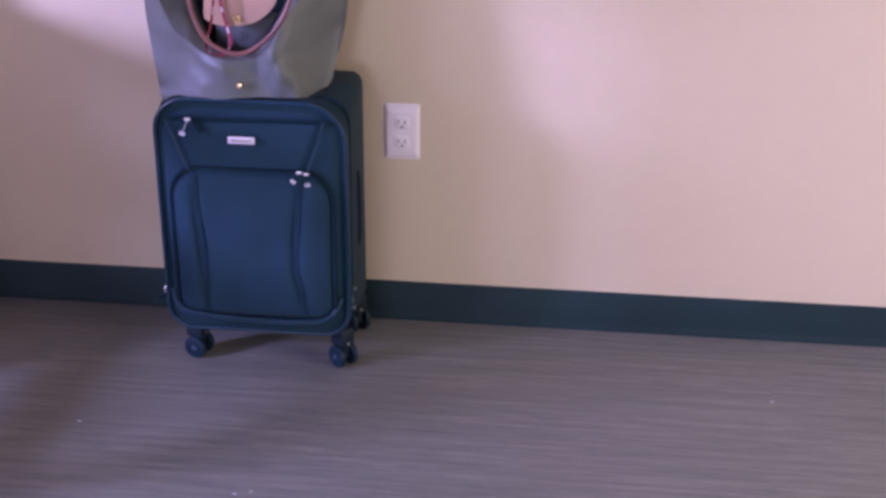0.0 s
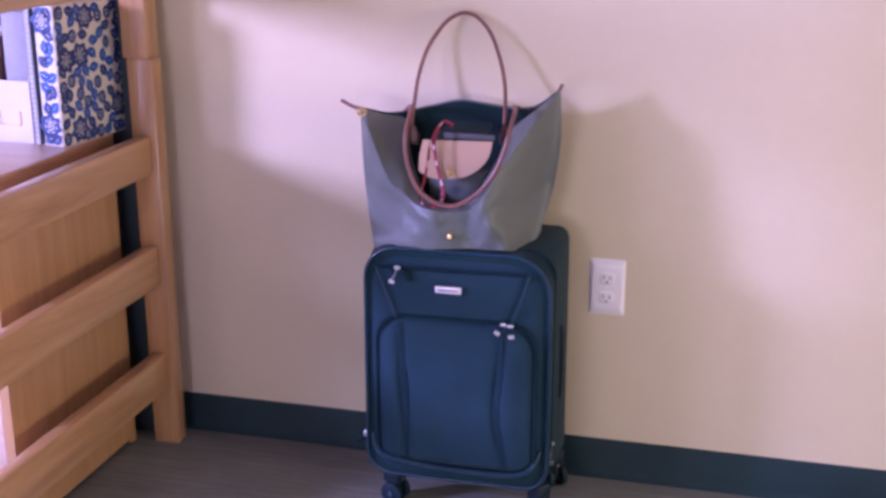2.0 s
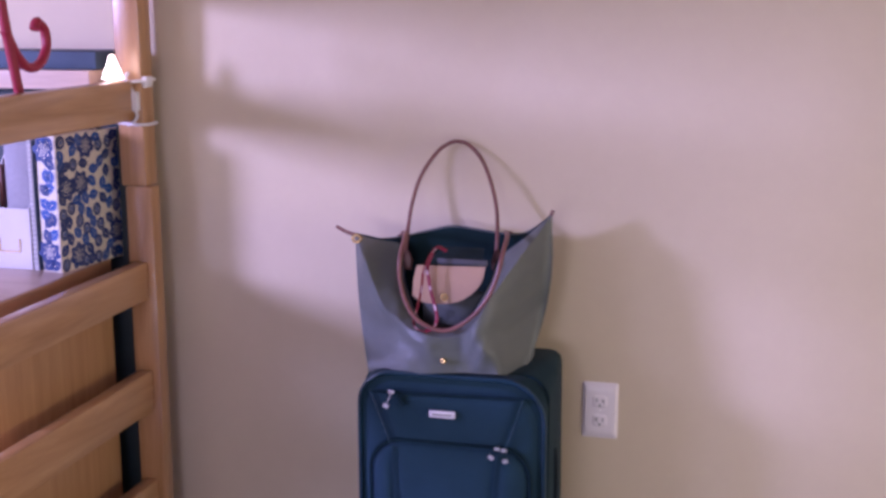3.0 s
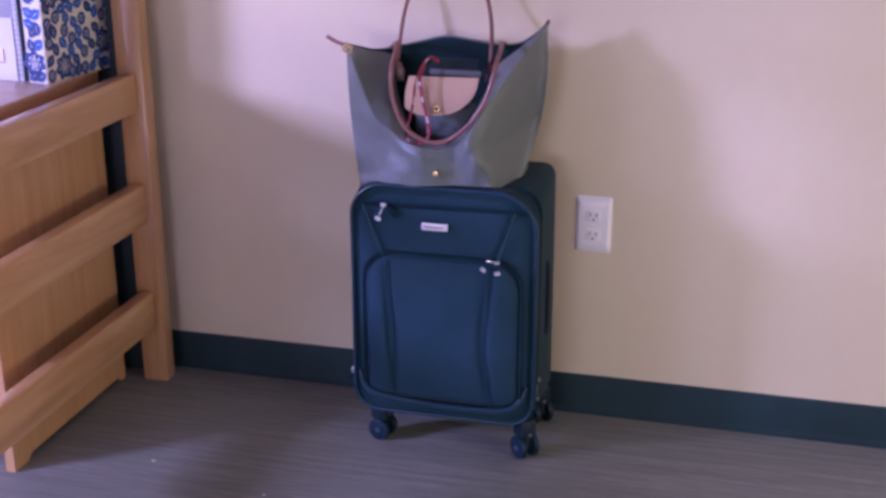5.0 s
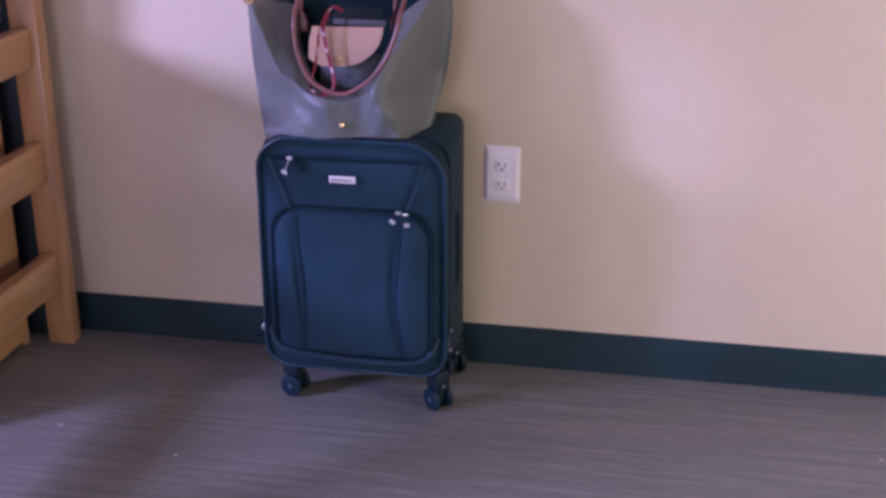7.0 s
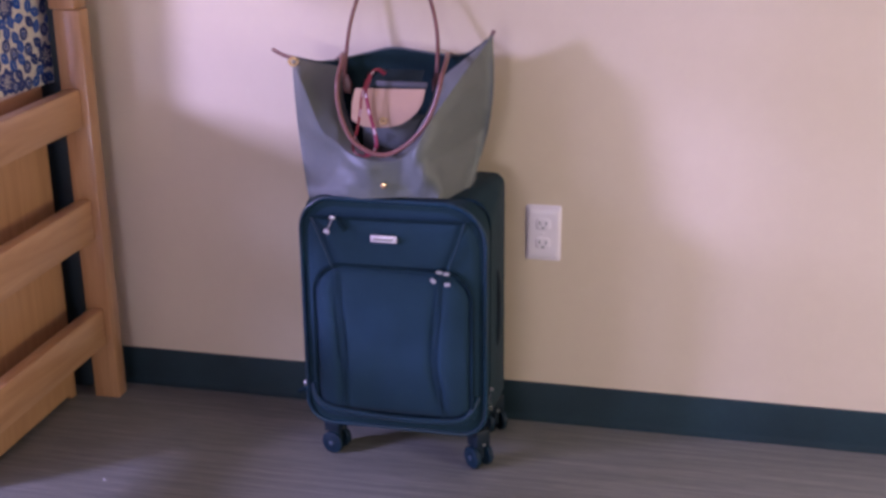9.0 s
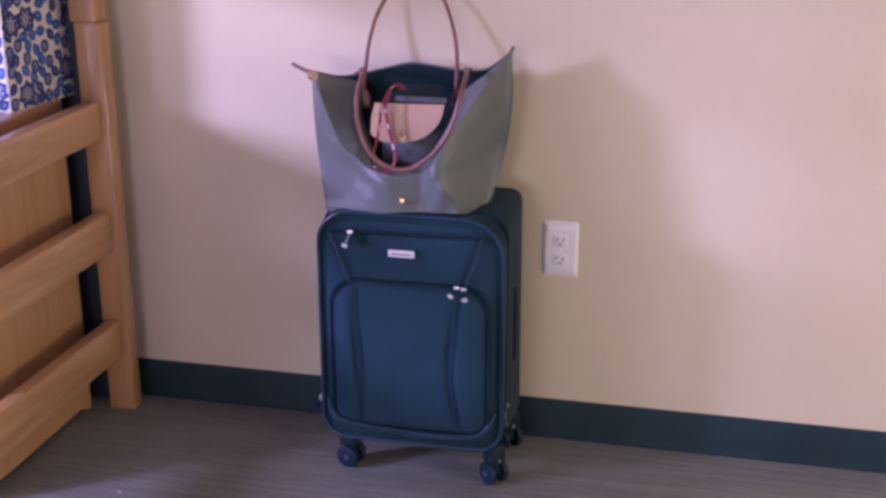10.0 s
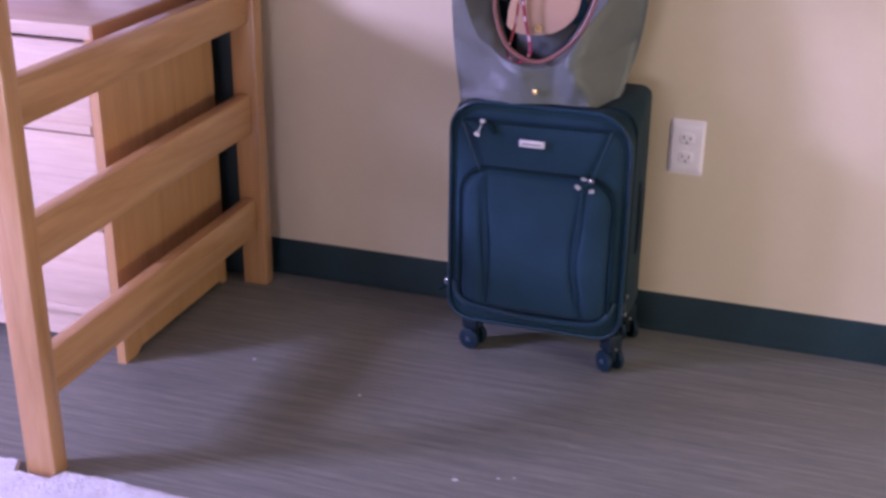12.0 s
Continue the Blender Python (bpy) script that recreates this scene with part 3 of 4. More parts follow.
def blob(bm, to3, cx, cy, rx, ry, tilt, h, ink, petals=0, depth=0.0, sides=18):
    """A flat printed patch: an oval, a leaf (petals -1) or a lobed blossom, in the sheet's own plane."""
    ring = []
    for i in range(sides):
        a = 2 * math.pi * i / sides
        r = 1 + depth * math.cos(petals * a) if petals > 0 else 1.0
        x, y = rx * r * math.cos(a), ry * r * math.sin(a) * (1.0 if petals >= 0 else 1 - abs(math.cos(a)) ** 3)
        ring.append(bm.verts.new(to3(cx + x * math.cos(tilt) - y * math.sin(tilt), cy + x * math.sin(tilt) + y * math.cos(tilt), h)))
    bm.faces.new(ring).material_index = ink


INKS = (M_INK, M_INK_LIGHT, M_CREAM)
DEEP, LIGHT, CREAM = 0, 1, 2


def floral_print(parent, to3, wide, high, seed, kinds, room=0.84):
    """Blossoms, ringed discs and leaves scattered over a sheet, each one a printed motif of its own."""
    rnd = random.Random(seed)
    kept = []
    for kind in kinds:
        r = {"blossom": 0.0265, "ring": 0.0130, "leaf": 0.0130}[kind]
        for trial in range(160):
            x, y = rnd.uniform(-0.004, wide + 0.004), rnd.uniform(-0.004, high + 0.004)
            if all(math.hypot(x - a, y - b) > (r + q) * room for a, b, q in kept):
                break
        else:
            continue
        x, y = min(wide - r * 0.98, max(r * 0.98, x)), min(high - r, max(r, y))
        kept.append((x, y, r))
        tilt = rnd.uniform(0, 6.28)
        bm = bmesh.new()
        if kind == "blossom":
            blob(bm, to3, x, y, r * 0.86, r * 0.95, tilt, 0.0002, DEEP, 7, 0.14, 42)
            for k in range(7):
                a = tilt + 2 * math.pi * k / 7
                blob(bm, to3, x + 0.50 * r * math.cos(a), y + 0.50 * r * math.sin(a), r * 0.05, r * 0.14, a, 0.0004, CREAM, 0, 0, 8)
            blob(bm, to3, x, y, r * 0.28, r * 0.34, 0, 0.0004, CREAM)
            blob(bm, to3, x, y, r * 0.20, r * 0.25, 0, 0.0006, DEEP)
            blob(bm, to3, x, y, r * 0.08, r * 0.12, 0, 0.0008, CREAM, 0, 0, 8)
        elif kind == "ring":
            blob(bm, to3, x, y, r * 0.90, r * 1.02, 0, 0.0002, DEEP, 9, 0.05, 36)
            blob(bm, to3, x, y, r * 0.38, r * 0.48, 0, 0.0004, CREAM)
            blob(bm, to3, x, y, r * 0.28, r * 0.36, 0, 0.0006, LIGHT)
        else:
            blob(bm, to3, x, y, r * 1.18, r * 0.80, tilt, 0.0002, LIGHT if rnd.random() < 0.45 else DEEP, -1, 0, 16)
            blob(bm, to3, x, y, r * 0.55, r * 0.04, tilt, 0.0004, CREAM, 0, 0, 8)
        motif = part("printed_" + kind, turned(bm), M_INK, parent, smooth=False)
        for extra in INKS[1:]:
            motif.data.materials.append(extra)


cover = part("cover", turned(box(BX1 - 0.002, BX1, BY0, BY1, T, T + BH, 0.0006, 1)), M_CREAM, fb, "cream cover printed with blue flowers")
floral_print(cover, lambda x, y, h: (BX1 + h, BY0 + x, T + y), BY1 - BY0, BH, 4, ["blossom"] * 6 + ["ring"] * 20 + ["leaf"] * 60, 0.83)
part("cover", turned(box(BX0, BX0 + 0.002, BY0, BY1, T, T + BH, 0.0006, 1)), M_CREAM, fb)
spine = part("spine", turned(box(BX0 + 0.0021, BX1 - 0.0021, BY0, BY0 + 0.002, T, T + BH, 0.0006, 1)), M_CREAM, fb, "cream spine printed with blue flowers")
floral_print(spine, lambda x, y, h: (BX0 + 0.0021 + x, BY0 - h, T + y), BX1 - BX0 - 0.0042, BH, 9, ["leaf"] * 3 + ["blossom"] * 2 + ["leaf"] * 14, 0.92)
part("page_block", turned(box(BX0 + 0.003, BX1 - 0.003, BY0 + 0.003, BY1 - 0.004, T + 0.004, T + 0.255)), M_PAPER, fb, smooth=False)

bottle = thing("small_bottle", (-1.236, -0.135, T), "plum glass bottle with a pale lid", "bottle")
part("bottle_body", disc((-1.236, -0.135, T + 0.045), (0, 0, 1), 0.024, 0.09, 24, 0.004), M_PURPLE, bottle)
part("lid", disc((-1.236, -0.135, T + 0.1025), (0, 0, 1), 0.018, 0.025, 20, 0.002), M_PAPER, bottle, "pale screw lid")

# ---- slate-blue shelf behind the bed end and the small lit lamp at its end ----
whole("wall_shelf", box(-1.85, -0.992, -0.115, 0, 1.066, 1.101, 0.002), M_SLATE, "slate-blue painted wall shelf above the dresser", "shelf")
whole("wooden_shelf", box(-1.85, -1.0, -0.13, 0, 1.027, 1.0645, 0.002), M_PINE_LIT, "pale wooden shelf board under the slate-blue one", "shelf")
M_LIT, lit_nt, lit_b = shader("lit_shade", 0.6)
lit_b.inputs["Base Color"].default_value = (0.9, 0.85, 0.8, 1)
lit_b.inputs["Emission Color"].default_value, lit_b.inputs["Emission Strength"].default_value = (1.0, 0.72, 0.55, 1), 8.0
cone = thing("cone_lamp", (-0.940, -0.145, 1.045), "small lit white cone lamp standing on the bed rail", "lamp")
cb = bmesh.new()
bmesh.ops.create_cone(cb, cap_ends=True, segments=20, radius1=0.021, radius2=0.004, depth=0.046)
bmesh.ops.translate(cb, verts=cb.verts, vec=(-0.940, -0.145, 1.0736))
part("shade", cb, M_LIT, cone, "glowing white cone shade")
part("foot", disc((-0.940, -0.145, 1.0478), (0, 0, 1), 0.012, 0.0052, 16, 0.001), M_CORD, cone)

# red hook hanging from the upper rail
hook = thing("hanging_hook", (-0.952, -0.47, 1.40), "glossy red curved plastic hook hung on the bed rail", "hook")
stem = [(-0.937, -0.478, 1.408), (-0.952, -0.478, 1.41), (-0.956, -0.478, 1.36), (-0.951, -0.480, 1.25), (-0.951, -0.474, 1.19), (-0.951, -0.462, 1.13), (-0.951, -0.45, 1.08), (-0.951, -0.441, 1.04)]
part("stem", tube(smooth_line(stem, 6), 0.0085, 10), M_HOOK, hook)
arm = [(-0.951, -0.470, 1.150), (-0.95, -0.443, 1.108), (-0.95, -0.410, 1.086), (-0.95, -0.374, 1.092), (-0.95, -0.352, 1.118), (-0.95, -0.354, 1.148), (-0.95, -0.376, 1.163), (-0.95, -0.386, 1.150)]
part("arm", tube(smooth_line(arm, 6), 0.0085, 10), M_HOOK, hook)

# white cord with its clip, tied round rail and post
cord = thing("light_cord", (-0.93, -0.08, 1.0), "white cord with small clip tied round the bed post", "cord")
loop = [(-0.968, -0.092, 1.038), (-0.912, -0.092, 1.043), (-0.909, -0.035, 1.044), (-0.968, -0.034, 1.040)]
part("cord_loop", tube(smooth_line(loop, 6, True), 0.0035, 7, True), M_CORD, cord)
loop = [(-0.968, -0.092, 0.962), (-0.912, -0.092, 0.957), (-0.909, -0.035, 0.958), (-0.968, -0.034, 0.962)]
part("cord_loop", tube(smooth_line(loop, 6, True), 0.003, 7, True), M_CORD, cord)
part("cord_clip", box(-0.934, -0.914, -0.104, -0.0885, 0.985, 1.022, 0.003), M_CORD, cord)
part("cord_end", tube(smooth_line([(-0.922, -0.098, 1.02), (-0.93, -0.102, 1.035), (-0.937, -0.1, 1.05), (-0.934, -0.095, 1.06)], 6), 0.003, 7), M_CORD, cord)
part("cord_end", tube(smooth_line([(-0.922, -0.098, 0.99), (-0.916, -0.1, 0.975), (-0.926, -0.1, 0.962), (-0.94, -0.096, 0.956)], 6), 0.003, 7), M_CORD, cord)
part("cord_tag", box(-0.9135, -0.9, -0.085, -0.058, 1.03, 1.052, 0.003), M_CORD, cord)


# ---- rug ----
def rug():
    """A shaggy sheet whose edge runs round the bed's front post."""
    xs = [-2.3 + 0.012 * i for i in range(165)]
    bm, grid = bmesh.new(), []
    for x in xs:
        edge = -0.887 + 0.004 * noise.noise(Vector((x * 30, 0, 0))) + 0.004 * noise.noise(Vector((x * 7, 3, 0)))
        if -0.975 < x < -0.885:
            edge = -0.914
        col = []
        for k, d in enumerate((0, 0.0, 0.006, 0.018, 0.035, 0.06, 0.1, 0.16, 0.3, 0.6, 1.3)):
            h = 0.001 if k == 0 else (0.006 if k == 1 else 0.011 + 0.004 * noise.noise(Vector((x * 60, d * 60, 1))))
            col.append(bm.verts.new((x, edge - d, h)))
        grid.append(col)
    for a, b in zip(grid, grid[1:]):
        for k in range(len(a) - 1):
            bm.faces.new((a[k], a[k + 1], b[k + 1], b[k]))
    return bm


whole("rug", rug(), M_RUG, "white shaggy rug under the bed post", "rug")

# ---- suitcase ----
case = thing("suitcase", (-0.24, -0.14, 0), "navy fabric carry-on suitcase standing on four casters", "suitcase")
SX0, SX1, SB, SF, SZ0, SZ1 = -0.415, -0.071, -0.048, -0.240, 0.077, 0.545


def shell():
    """A rounded-rectangle tube from back to front whose corners grow rounder towards the front."""
    bm, last = bmesh.new(), None
    for y, inset, rt, rb in ((SB, 0.010, 0.020, 0.02), (SB - 0.004, 0.003, 0.022, 0.02), (SB - 0.012, 0.0, 0.022, 0.022), (-0.12, -0.001, 0.030, 0.03), (SF + 0.035, -0.001, 0.046, 0.038), (SF, 0.001, 0.060, 0.046)):
        lean = max(0.0, min(1.0, (y - SF) / (SB - SF)))
        o = round_rect(SX0 + inset, SX1 - inset, SZ0 + inset, SZ1 - inset - 0.013 * (1 - lean), rt, rb, 8, rt + 0.016 * (1 - lean))
        ring = []
        for x, z in o:
            x += lean * ((0.010 if x < -0.24 else -0.003) * max(0, (z - 0.2) / 0.345) + (0.006 if x > -0.24 else 0))
            ring.append(bm.verts.new((x, y, z)))
        if last:
            for i in range(len(ring)):
                bm.faces.new((last[i - 1], last[i], ring[i], ring[i - 1]))
        else:
            bm.faces.new(ring)
        last = ring
    bm.faces.new(last)
    return bm


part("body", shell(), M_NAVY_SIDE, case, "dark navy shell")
edge = round_rect(SX0 - 0.001, SX1 + 0.001, SZ0 + 0.002, SZ1 - 0.013, 0.060, 0.047, 8, 0.076)
part("front_panel", pillow(round_rect(SX0 + 0.004, SX1 - 0.004, SZ0 + 0.006, SZ1 - 0.017, 0.058, 0.045, 8, 0.074), SF + 0.012, 0.02, 0.006, 16, 12, 0.003), M_NAVY, case)
part("front_piping", tube([(x, SF - 0.001, z) for x, z in dense(edge, 0.02)], 0.0042, 8, True), M_PIPE, case, "glossy navy piping")
gus = round_rect(SX0 - 0.0012, SX1 + 0.0012, SZ0 + 0.001, SZ1 - 0.0115, 0.044, 0.038)
part("gusset_zip", tube([(x, SF + 0.035, z) for x, z in dense(gus, 0.02)], 0.0028, 6, True), M_ZIP, case)

FY = SF - 0.012
up = part("upper_pocket", pillow([(-0.352, 0.402), (-0.138, 0.410), (-0.106, 0.503), (-0.388, 0.498)], FY + 0.004, 0.007, 0.004, 12, 12, 0.003, 3.0), M_NAVY, case)
part("zip_tape", tube([(-0.392, FY - 0.006, 0.5005), (-0.25, FY - 0.009, 0.504), (-0.104, FY - 0.006, 0.506)], 0.0035, 6, flat=0.5), M_ZIP, up)
for pts in (((-0.390, 0.5), (-0.372, 0.455), (-0.353, 0.404)), ((-0.106, 0.505), (-0.121, 0.455), (-0.138, 0.41))):
    part("seam", tube(smooth_line([(x, FY - 0.006, z) for x, z in pts], 6), 0.002, 6), M_PIPE, up)
low_edge = round_rect(-0.389, -0.094, 0.116, 0.408, 0.055, 0.03)
SEAM_L = ((0.122, -0.336), (0.19, -0.334), (0.26, -0.338), (0.35, -0.344), (0.399, -0.346))
SEAM_R = ((0.122, -0.147), (0.17, -0.153), (0.22, -0.163), (0.27, -0.163), (0.35, -0.155), (0.402, -0.151))


def quilted(x, z):
    """Three stuffed columns with grooves along the two seams."""
    h = 0.0
    for seam, outer in ((SEAM_L, -1), (SEAM_R, 1)):
        d = (x - float(np.interp(z, [q[0] for q in seam], [q[1] for q in seam]))) * outer
        h -= 0.006 * math.exp(-((d / 0.008) ** 2))
        if d > 0:
            h += 0.004 * math.sin(min(1.0, d / 0.05) * math.pi) - 0.10 * max(0.0, d - 0.012)
    return h + 0.0015 * noise.noise(Vector((x * 30, z * 9, 2))) + 0.0012 * noise.noise(Vector((x * 11, z * 45, 5)))


low = part("lower_pocket", pillow(low_edge, FY + 0.006, 0.019, 0.006, 26, 14, 0.003, 8.0, quilted), M_NAVY, case)
part("zip_tape", tube([(x, FY - 0.004, z) for x, z in dense(round_rect(-0.391, -0.092, 0.114, 0.411, 0.056, 0.03), 0.015)], 0.0034, 6, True), M_ZIP, low)
for pts in (((-0.346, 0.399), (-0.344, 0.35), (-0.338, 0.26), (-0.334, 0.19), (-0.336, 0.122)), ((-0.151, 0.402), (-0.155, 0.35), (-0.163, 0.27), (-0.163, 0.22), (-0.153, 0.17), (-0.147, 0.122))):
    for dx, r, mt in ((0, 0.0016, M_NAVY), (0.006, 0.0010, M_NAVY)):
        part("seam", tube(smooth_line([(x + dx, FY - 0.0125 - 0.005 * (1 - ((z - 0.26) / 0.16) ** 2) if 0.13 < z < 0.39 else FY - 0.012, z) for x, z in pts], 8), r, 6), mt, low)
band = [(-0.404, FY + 0.008, 0.160), (-0.393, FY - 0.006, 0.137), (-0.36, FY - 0.017, 0.124), (-0.24, FY - 0.02, 0.116), (-0.13, FY - 0.017, 0.118), (-0.096, FY - 0.006, 0.132), (-0.083, FY + 0.008, 0.160)]
part("bottom_band", tube(smooth_line(band, 10), 0.0055, 8), M_PIPE, case)
# added black block; below the piping there is only darkness
part("under_case_block", box(-0.372, -0.112, SF + 0.006, SF + 0.05, SZ0 - 0.007, SZ0 + 0.018, 0.006, 3), M_BLACK, case, "black block added for the darkness under the case")
part("badge", box(-0.276, -0.228, FY - 0.017, FY - 0.012, 0.4625, 0.4755, 0.0009, 2), M_BADGE, case, "brushed metal badge with unreadable lettering")
part("badge_lettering", box(-0.270, -0.234, FY - 0.0176, FY - 0.0171, 0.467, 0.4705, 0.0001, 1), M_SLOT, case)


def puller(at, lean, parent, length=0.024, link=None):
    """A slider, a thin wire link and a flat chrome tip hanging from it."""
    x, y, zz = at
    s = part("zip_slider", box(x - 0.0055, x + 0.0055, y - 0.005, y + 0.001, zz - 0.0028, zz + 0.0035, 0.0014, 2), M_CHROME, parent, "chrome zip slider")
    pts = [(x, y - 0.005, zz - 0.002), (x + lean * 0.4, y - 0.009, zz - length * 0.5), (x + lean * 0.8, y - 0.009, zz - length * 0.8)]
    part("pull_link", tube(smooth_line(pts, 4), 0.0013, 6), link or M_CHROME, s)
    tip = box(-0.0052, 0.0052, -0.0014, 0.0014, -0.0036, 0.0036, 0.0006, 1)
    bmesh.ops.transform(tip, matrix=Matrix.Translation((x + lean, y - 0.0095, zz - length)) @ Matrix.Rotation(math.atan2(lean, -length) + math.pi, 4, "Y"), verts=tip.verts)
    part("pull_tip", tip, M_CHROME, s)


puller((-0.347, FY - 0.012, 0.503), -0.009, up)
part("cord_pull", tube([(-0.338, FY - 0.012, 0.499), (-0.33, FY - 0.014, 0.489), (-0.323, FY - 0.012, 0.480)], 0.005, 8, flat=0.6), M_ZIP, up)
puller((-0.150, FY - 0.014, 0.413), -0.010, low, 0.014, M_ZIP)
puller((-0.137, FY - 0.014, 0.411), 0.003, low, 0.017, M_ZIP)
puller((SX1 + 0.003, SF + 0.042, 0.158), 0.0, case, 0.036)
part("side_handle", tube(smooth_line([(SX1 + 0.001, -0.138, 0.225), (SX1 + 0.004, -0.138, 0.245), (SX1 + 0.005, -0.138, 0.30), (SX1 + 0.004, -0.138, 0.355), (SX1 + 0.001, -0.138, 0.375)], 6), 0.006, 8, flat=0.5), M_BLACK, case, "black webbing side handle")
ring = part("side_ring", tube([(SX0 - 0.016 + 0.008 * math.cos(a), -0.195, 0.132 + 0.007 * math.sin(a)) for a in (2 * math.pi * k / 14 for k in range(14))], 0.0030, 8, True), M_CHROME, case, "chrome loop on a strap")
part("strap", tube([(SX0 + 0.002, -0.195, 0.128), (SX0 - 0.02, -0.196, 0.124), (SX0 - 0.036, -0.2, 0.114)], 0.004, 6, flat=0.6), M_ZIP, ring)

CR = 0.0228
for cx, cy, turn in ((-0.374, -0.206, 74), (-0.087, -0.214, 46), (-0.376, -0.074, 70), (-0.084, -0.066, 40)):
    rot = Matrix.Translation((cx, cy, 0)) @ Matrix.Rotation(radians(turn), 4, "Z")
    hb = box(-0.016, 0.016, -0.016, 0.02, 0.043, 0.082, 0.005, 2)
    box(-0.006, 0.006, -0.012, 0.012, 0.018, 0.05, 0.003, 2, bm=hb)
    bmesh.ops.transform(hb, matrix=rot, verts=hb.verts)
    caster = part("caster", hb, M_BLACK, case, "black swivel caster")
    for s in (-1, 1):
        wb = disc((s * 0.0145, 0, CR), (1, 0, 0), CR, 0.011, 26, 0.003)
        bmesh.ops.transform(wb, matrix=rot, verts=wb.verts)
        part("wheel", wb, M_TYRE, caster)
        ub = disc((s * 0.0205, 0, CR), (1, 0, 0), 0.0050, 0.0025, 16, 0.0006)
        bmesh.ops.transform(ub, matrix=rot, verts=ub.verts)
        part("hub", ub, M_HUB, caster)
    rb = disc((0, -0.0165, 0.052), (0, 1, 0), 0.003, 0.003, 10)
    bmesh.ops.transform(rb, matrix=rot, verts=rb.verts)
    part("rivet", rb, M_CHROME, caster)

# ---- tote bag on the suitcase ----
tote = thing("tote_bag", (-0.26, -0.15, SZ1 + 0.001), "grey-brown nylon tote bag with leather handles, standing open", "tote bag")
TB = SZ1 + 0.002


# the spot from which the tote's outline was set out; depth is changed along lines from it
SPOT = Vector((0.275, -2.265, 1.178))


def deepen(p, y):
    """The point on the line from SPOT through p that lies at depth y."""
    p = Vector(p)
    return SPOT + (p - SPOT) * ((y - SPOT.y) / (p.y - SPOT.y))


RIDGE = smooth_line([(-0.448, -0.155, 0.766), (-0.420, -0.180, 0.722), (-0.381, -0.203, 0.649), (-0.349, -0.215, 0.629), (-0.320, -0.222, 0.609), (-0.267, -0.228, 0.600), (-0.225, -0.226, 0.608), (-0.205, -0.222, 0.622), (-0.177, -0.207, 0.674), (-0.131, -0.185, 0.743), (-0.102, -0.170, 0.784), (-0.077, -0.155, 0.820)], 6)
INNER = smooth_line([deepen(p, y) for p, y in (((-0.447, -0.152, 0.768), -0.118), ((-0.407, -0.150, 0.761), -0.104), ((-0.365, -0.126, 0.747), -0.092), ((-0.360, -0.130, 0.694), -0.104), ((-0.343, -0.141, 0.642), -0.140), ((-0.319, -0.158, 0.609), -0.165), ((-0.276, -0.174, 0.598), -0.185), ((-0.236, -0.172, 0.610), -0.180), ((-0.192, -0.160, 0.685), -0.155), ((-0.171, -0.155, 0.738), -0.130), ((-0.127, -0.152, 0.776), -0.108), ((-0.079, -0.152, 0.818), -0.098))], 6)
NU = len(RIDGE) - 1


def bump2(x, z, a, b, width):
    """A ridge of that half width along the segment a-b."""
    dx, dz = b[0] - a[0], b[1] - a[1]
    t = min(1, max(0, ((x - a[0]) * dx + (z - a[1]) * dz) / (dx * dx + dz * dz)))
    d = math.hypot(x - a[0] - t * dx, z - a[1] - t * dz)
    return math.exp(-((d / width) ** 2))


FOLDS = ((0.006, (-0.440, 0.662), (-0.385, 0.645), 0.014), (-0.004, (-0.435, 0.640), (-0.370, 0.622), 0.014), (0.005, (-0.385, 0.645), (-0.290, 0.585), 0.020), (0.0035, (-0.418, 0.600), (-0.330, 0.566), 0.018),
         (-0.004, (-0.350, 0.612), (-0.320, 0.580), 0.014), (0.003, (-0.090, 0.690), (-0.170, 0.640), 0.014), (-0.003, (-0.085, 0.660), (-0.150, 0.618), 0.012), (0.003, (-0.100, 0.745), (-0.150, 0.690), 0.012))

# how far the front panel stands out, level by level: a slope turned to one side, a hollow round the stud, a bulging fold and a slope turned to the other side
LEVELS = (
    (0.545, (-0.404, -0.205), (-0.330, -0.240), (-0.285, -0.247), (-0.262, -0.243), (-0.236, -0.235), (-0.205, -0.231), (-0.172, -0.231), (-0.155, -0.240), (-0.112, -0.160)),
    (0.570, (-0.410, -0.168), (-0.318, -0.242), (-0.285, -0.250), (-0.262, -0.243), (-0.235, -0.233), (-0.206, -0.230), (-0.190, -0.262), (-0.165, -0.250), (-0.104, -0.140)),
    (0.600, (-0.420, -0.135), (-0.325, -0.238), (-0.290, -0.249), (-0.262, -0.244), (-0.232, -0.235), (-0.218, -0.233), (-0.207, -0.264), (-0.182, -0.250), (-0.095, -0.125)),
    (0.660, (-0.435, -0.115), (-0.375, -0.218), (-0.345, -0.228), (-0.300, -0.235), (-0.250, -0.235), (-0.215, -0.240), (-0.200, -0.250), (-0.170, -0.230), (-0.085, -0.115)),
    (0.740, (-0.447, -0.120), (-0.428, -0.190), (-0.400, -0.220), (-0.300, -0.225), (-0.250, -0.225), (-0.200, -0.215), (-0.160, -0.212), (-0.130, -0.190), (-0.080, -0.118)),
    (0.820, (-0.450, -0.118), (-0.440, -0.150), (-0.400, -0.180), (-0.300, -0.200), (-0.250, -0.200), (-0.200, -0.190), (-0.160, -0.180), (-0.110, -0.135), (-0.077, -0.100)),
)


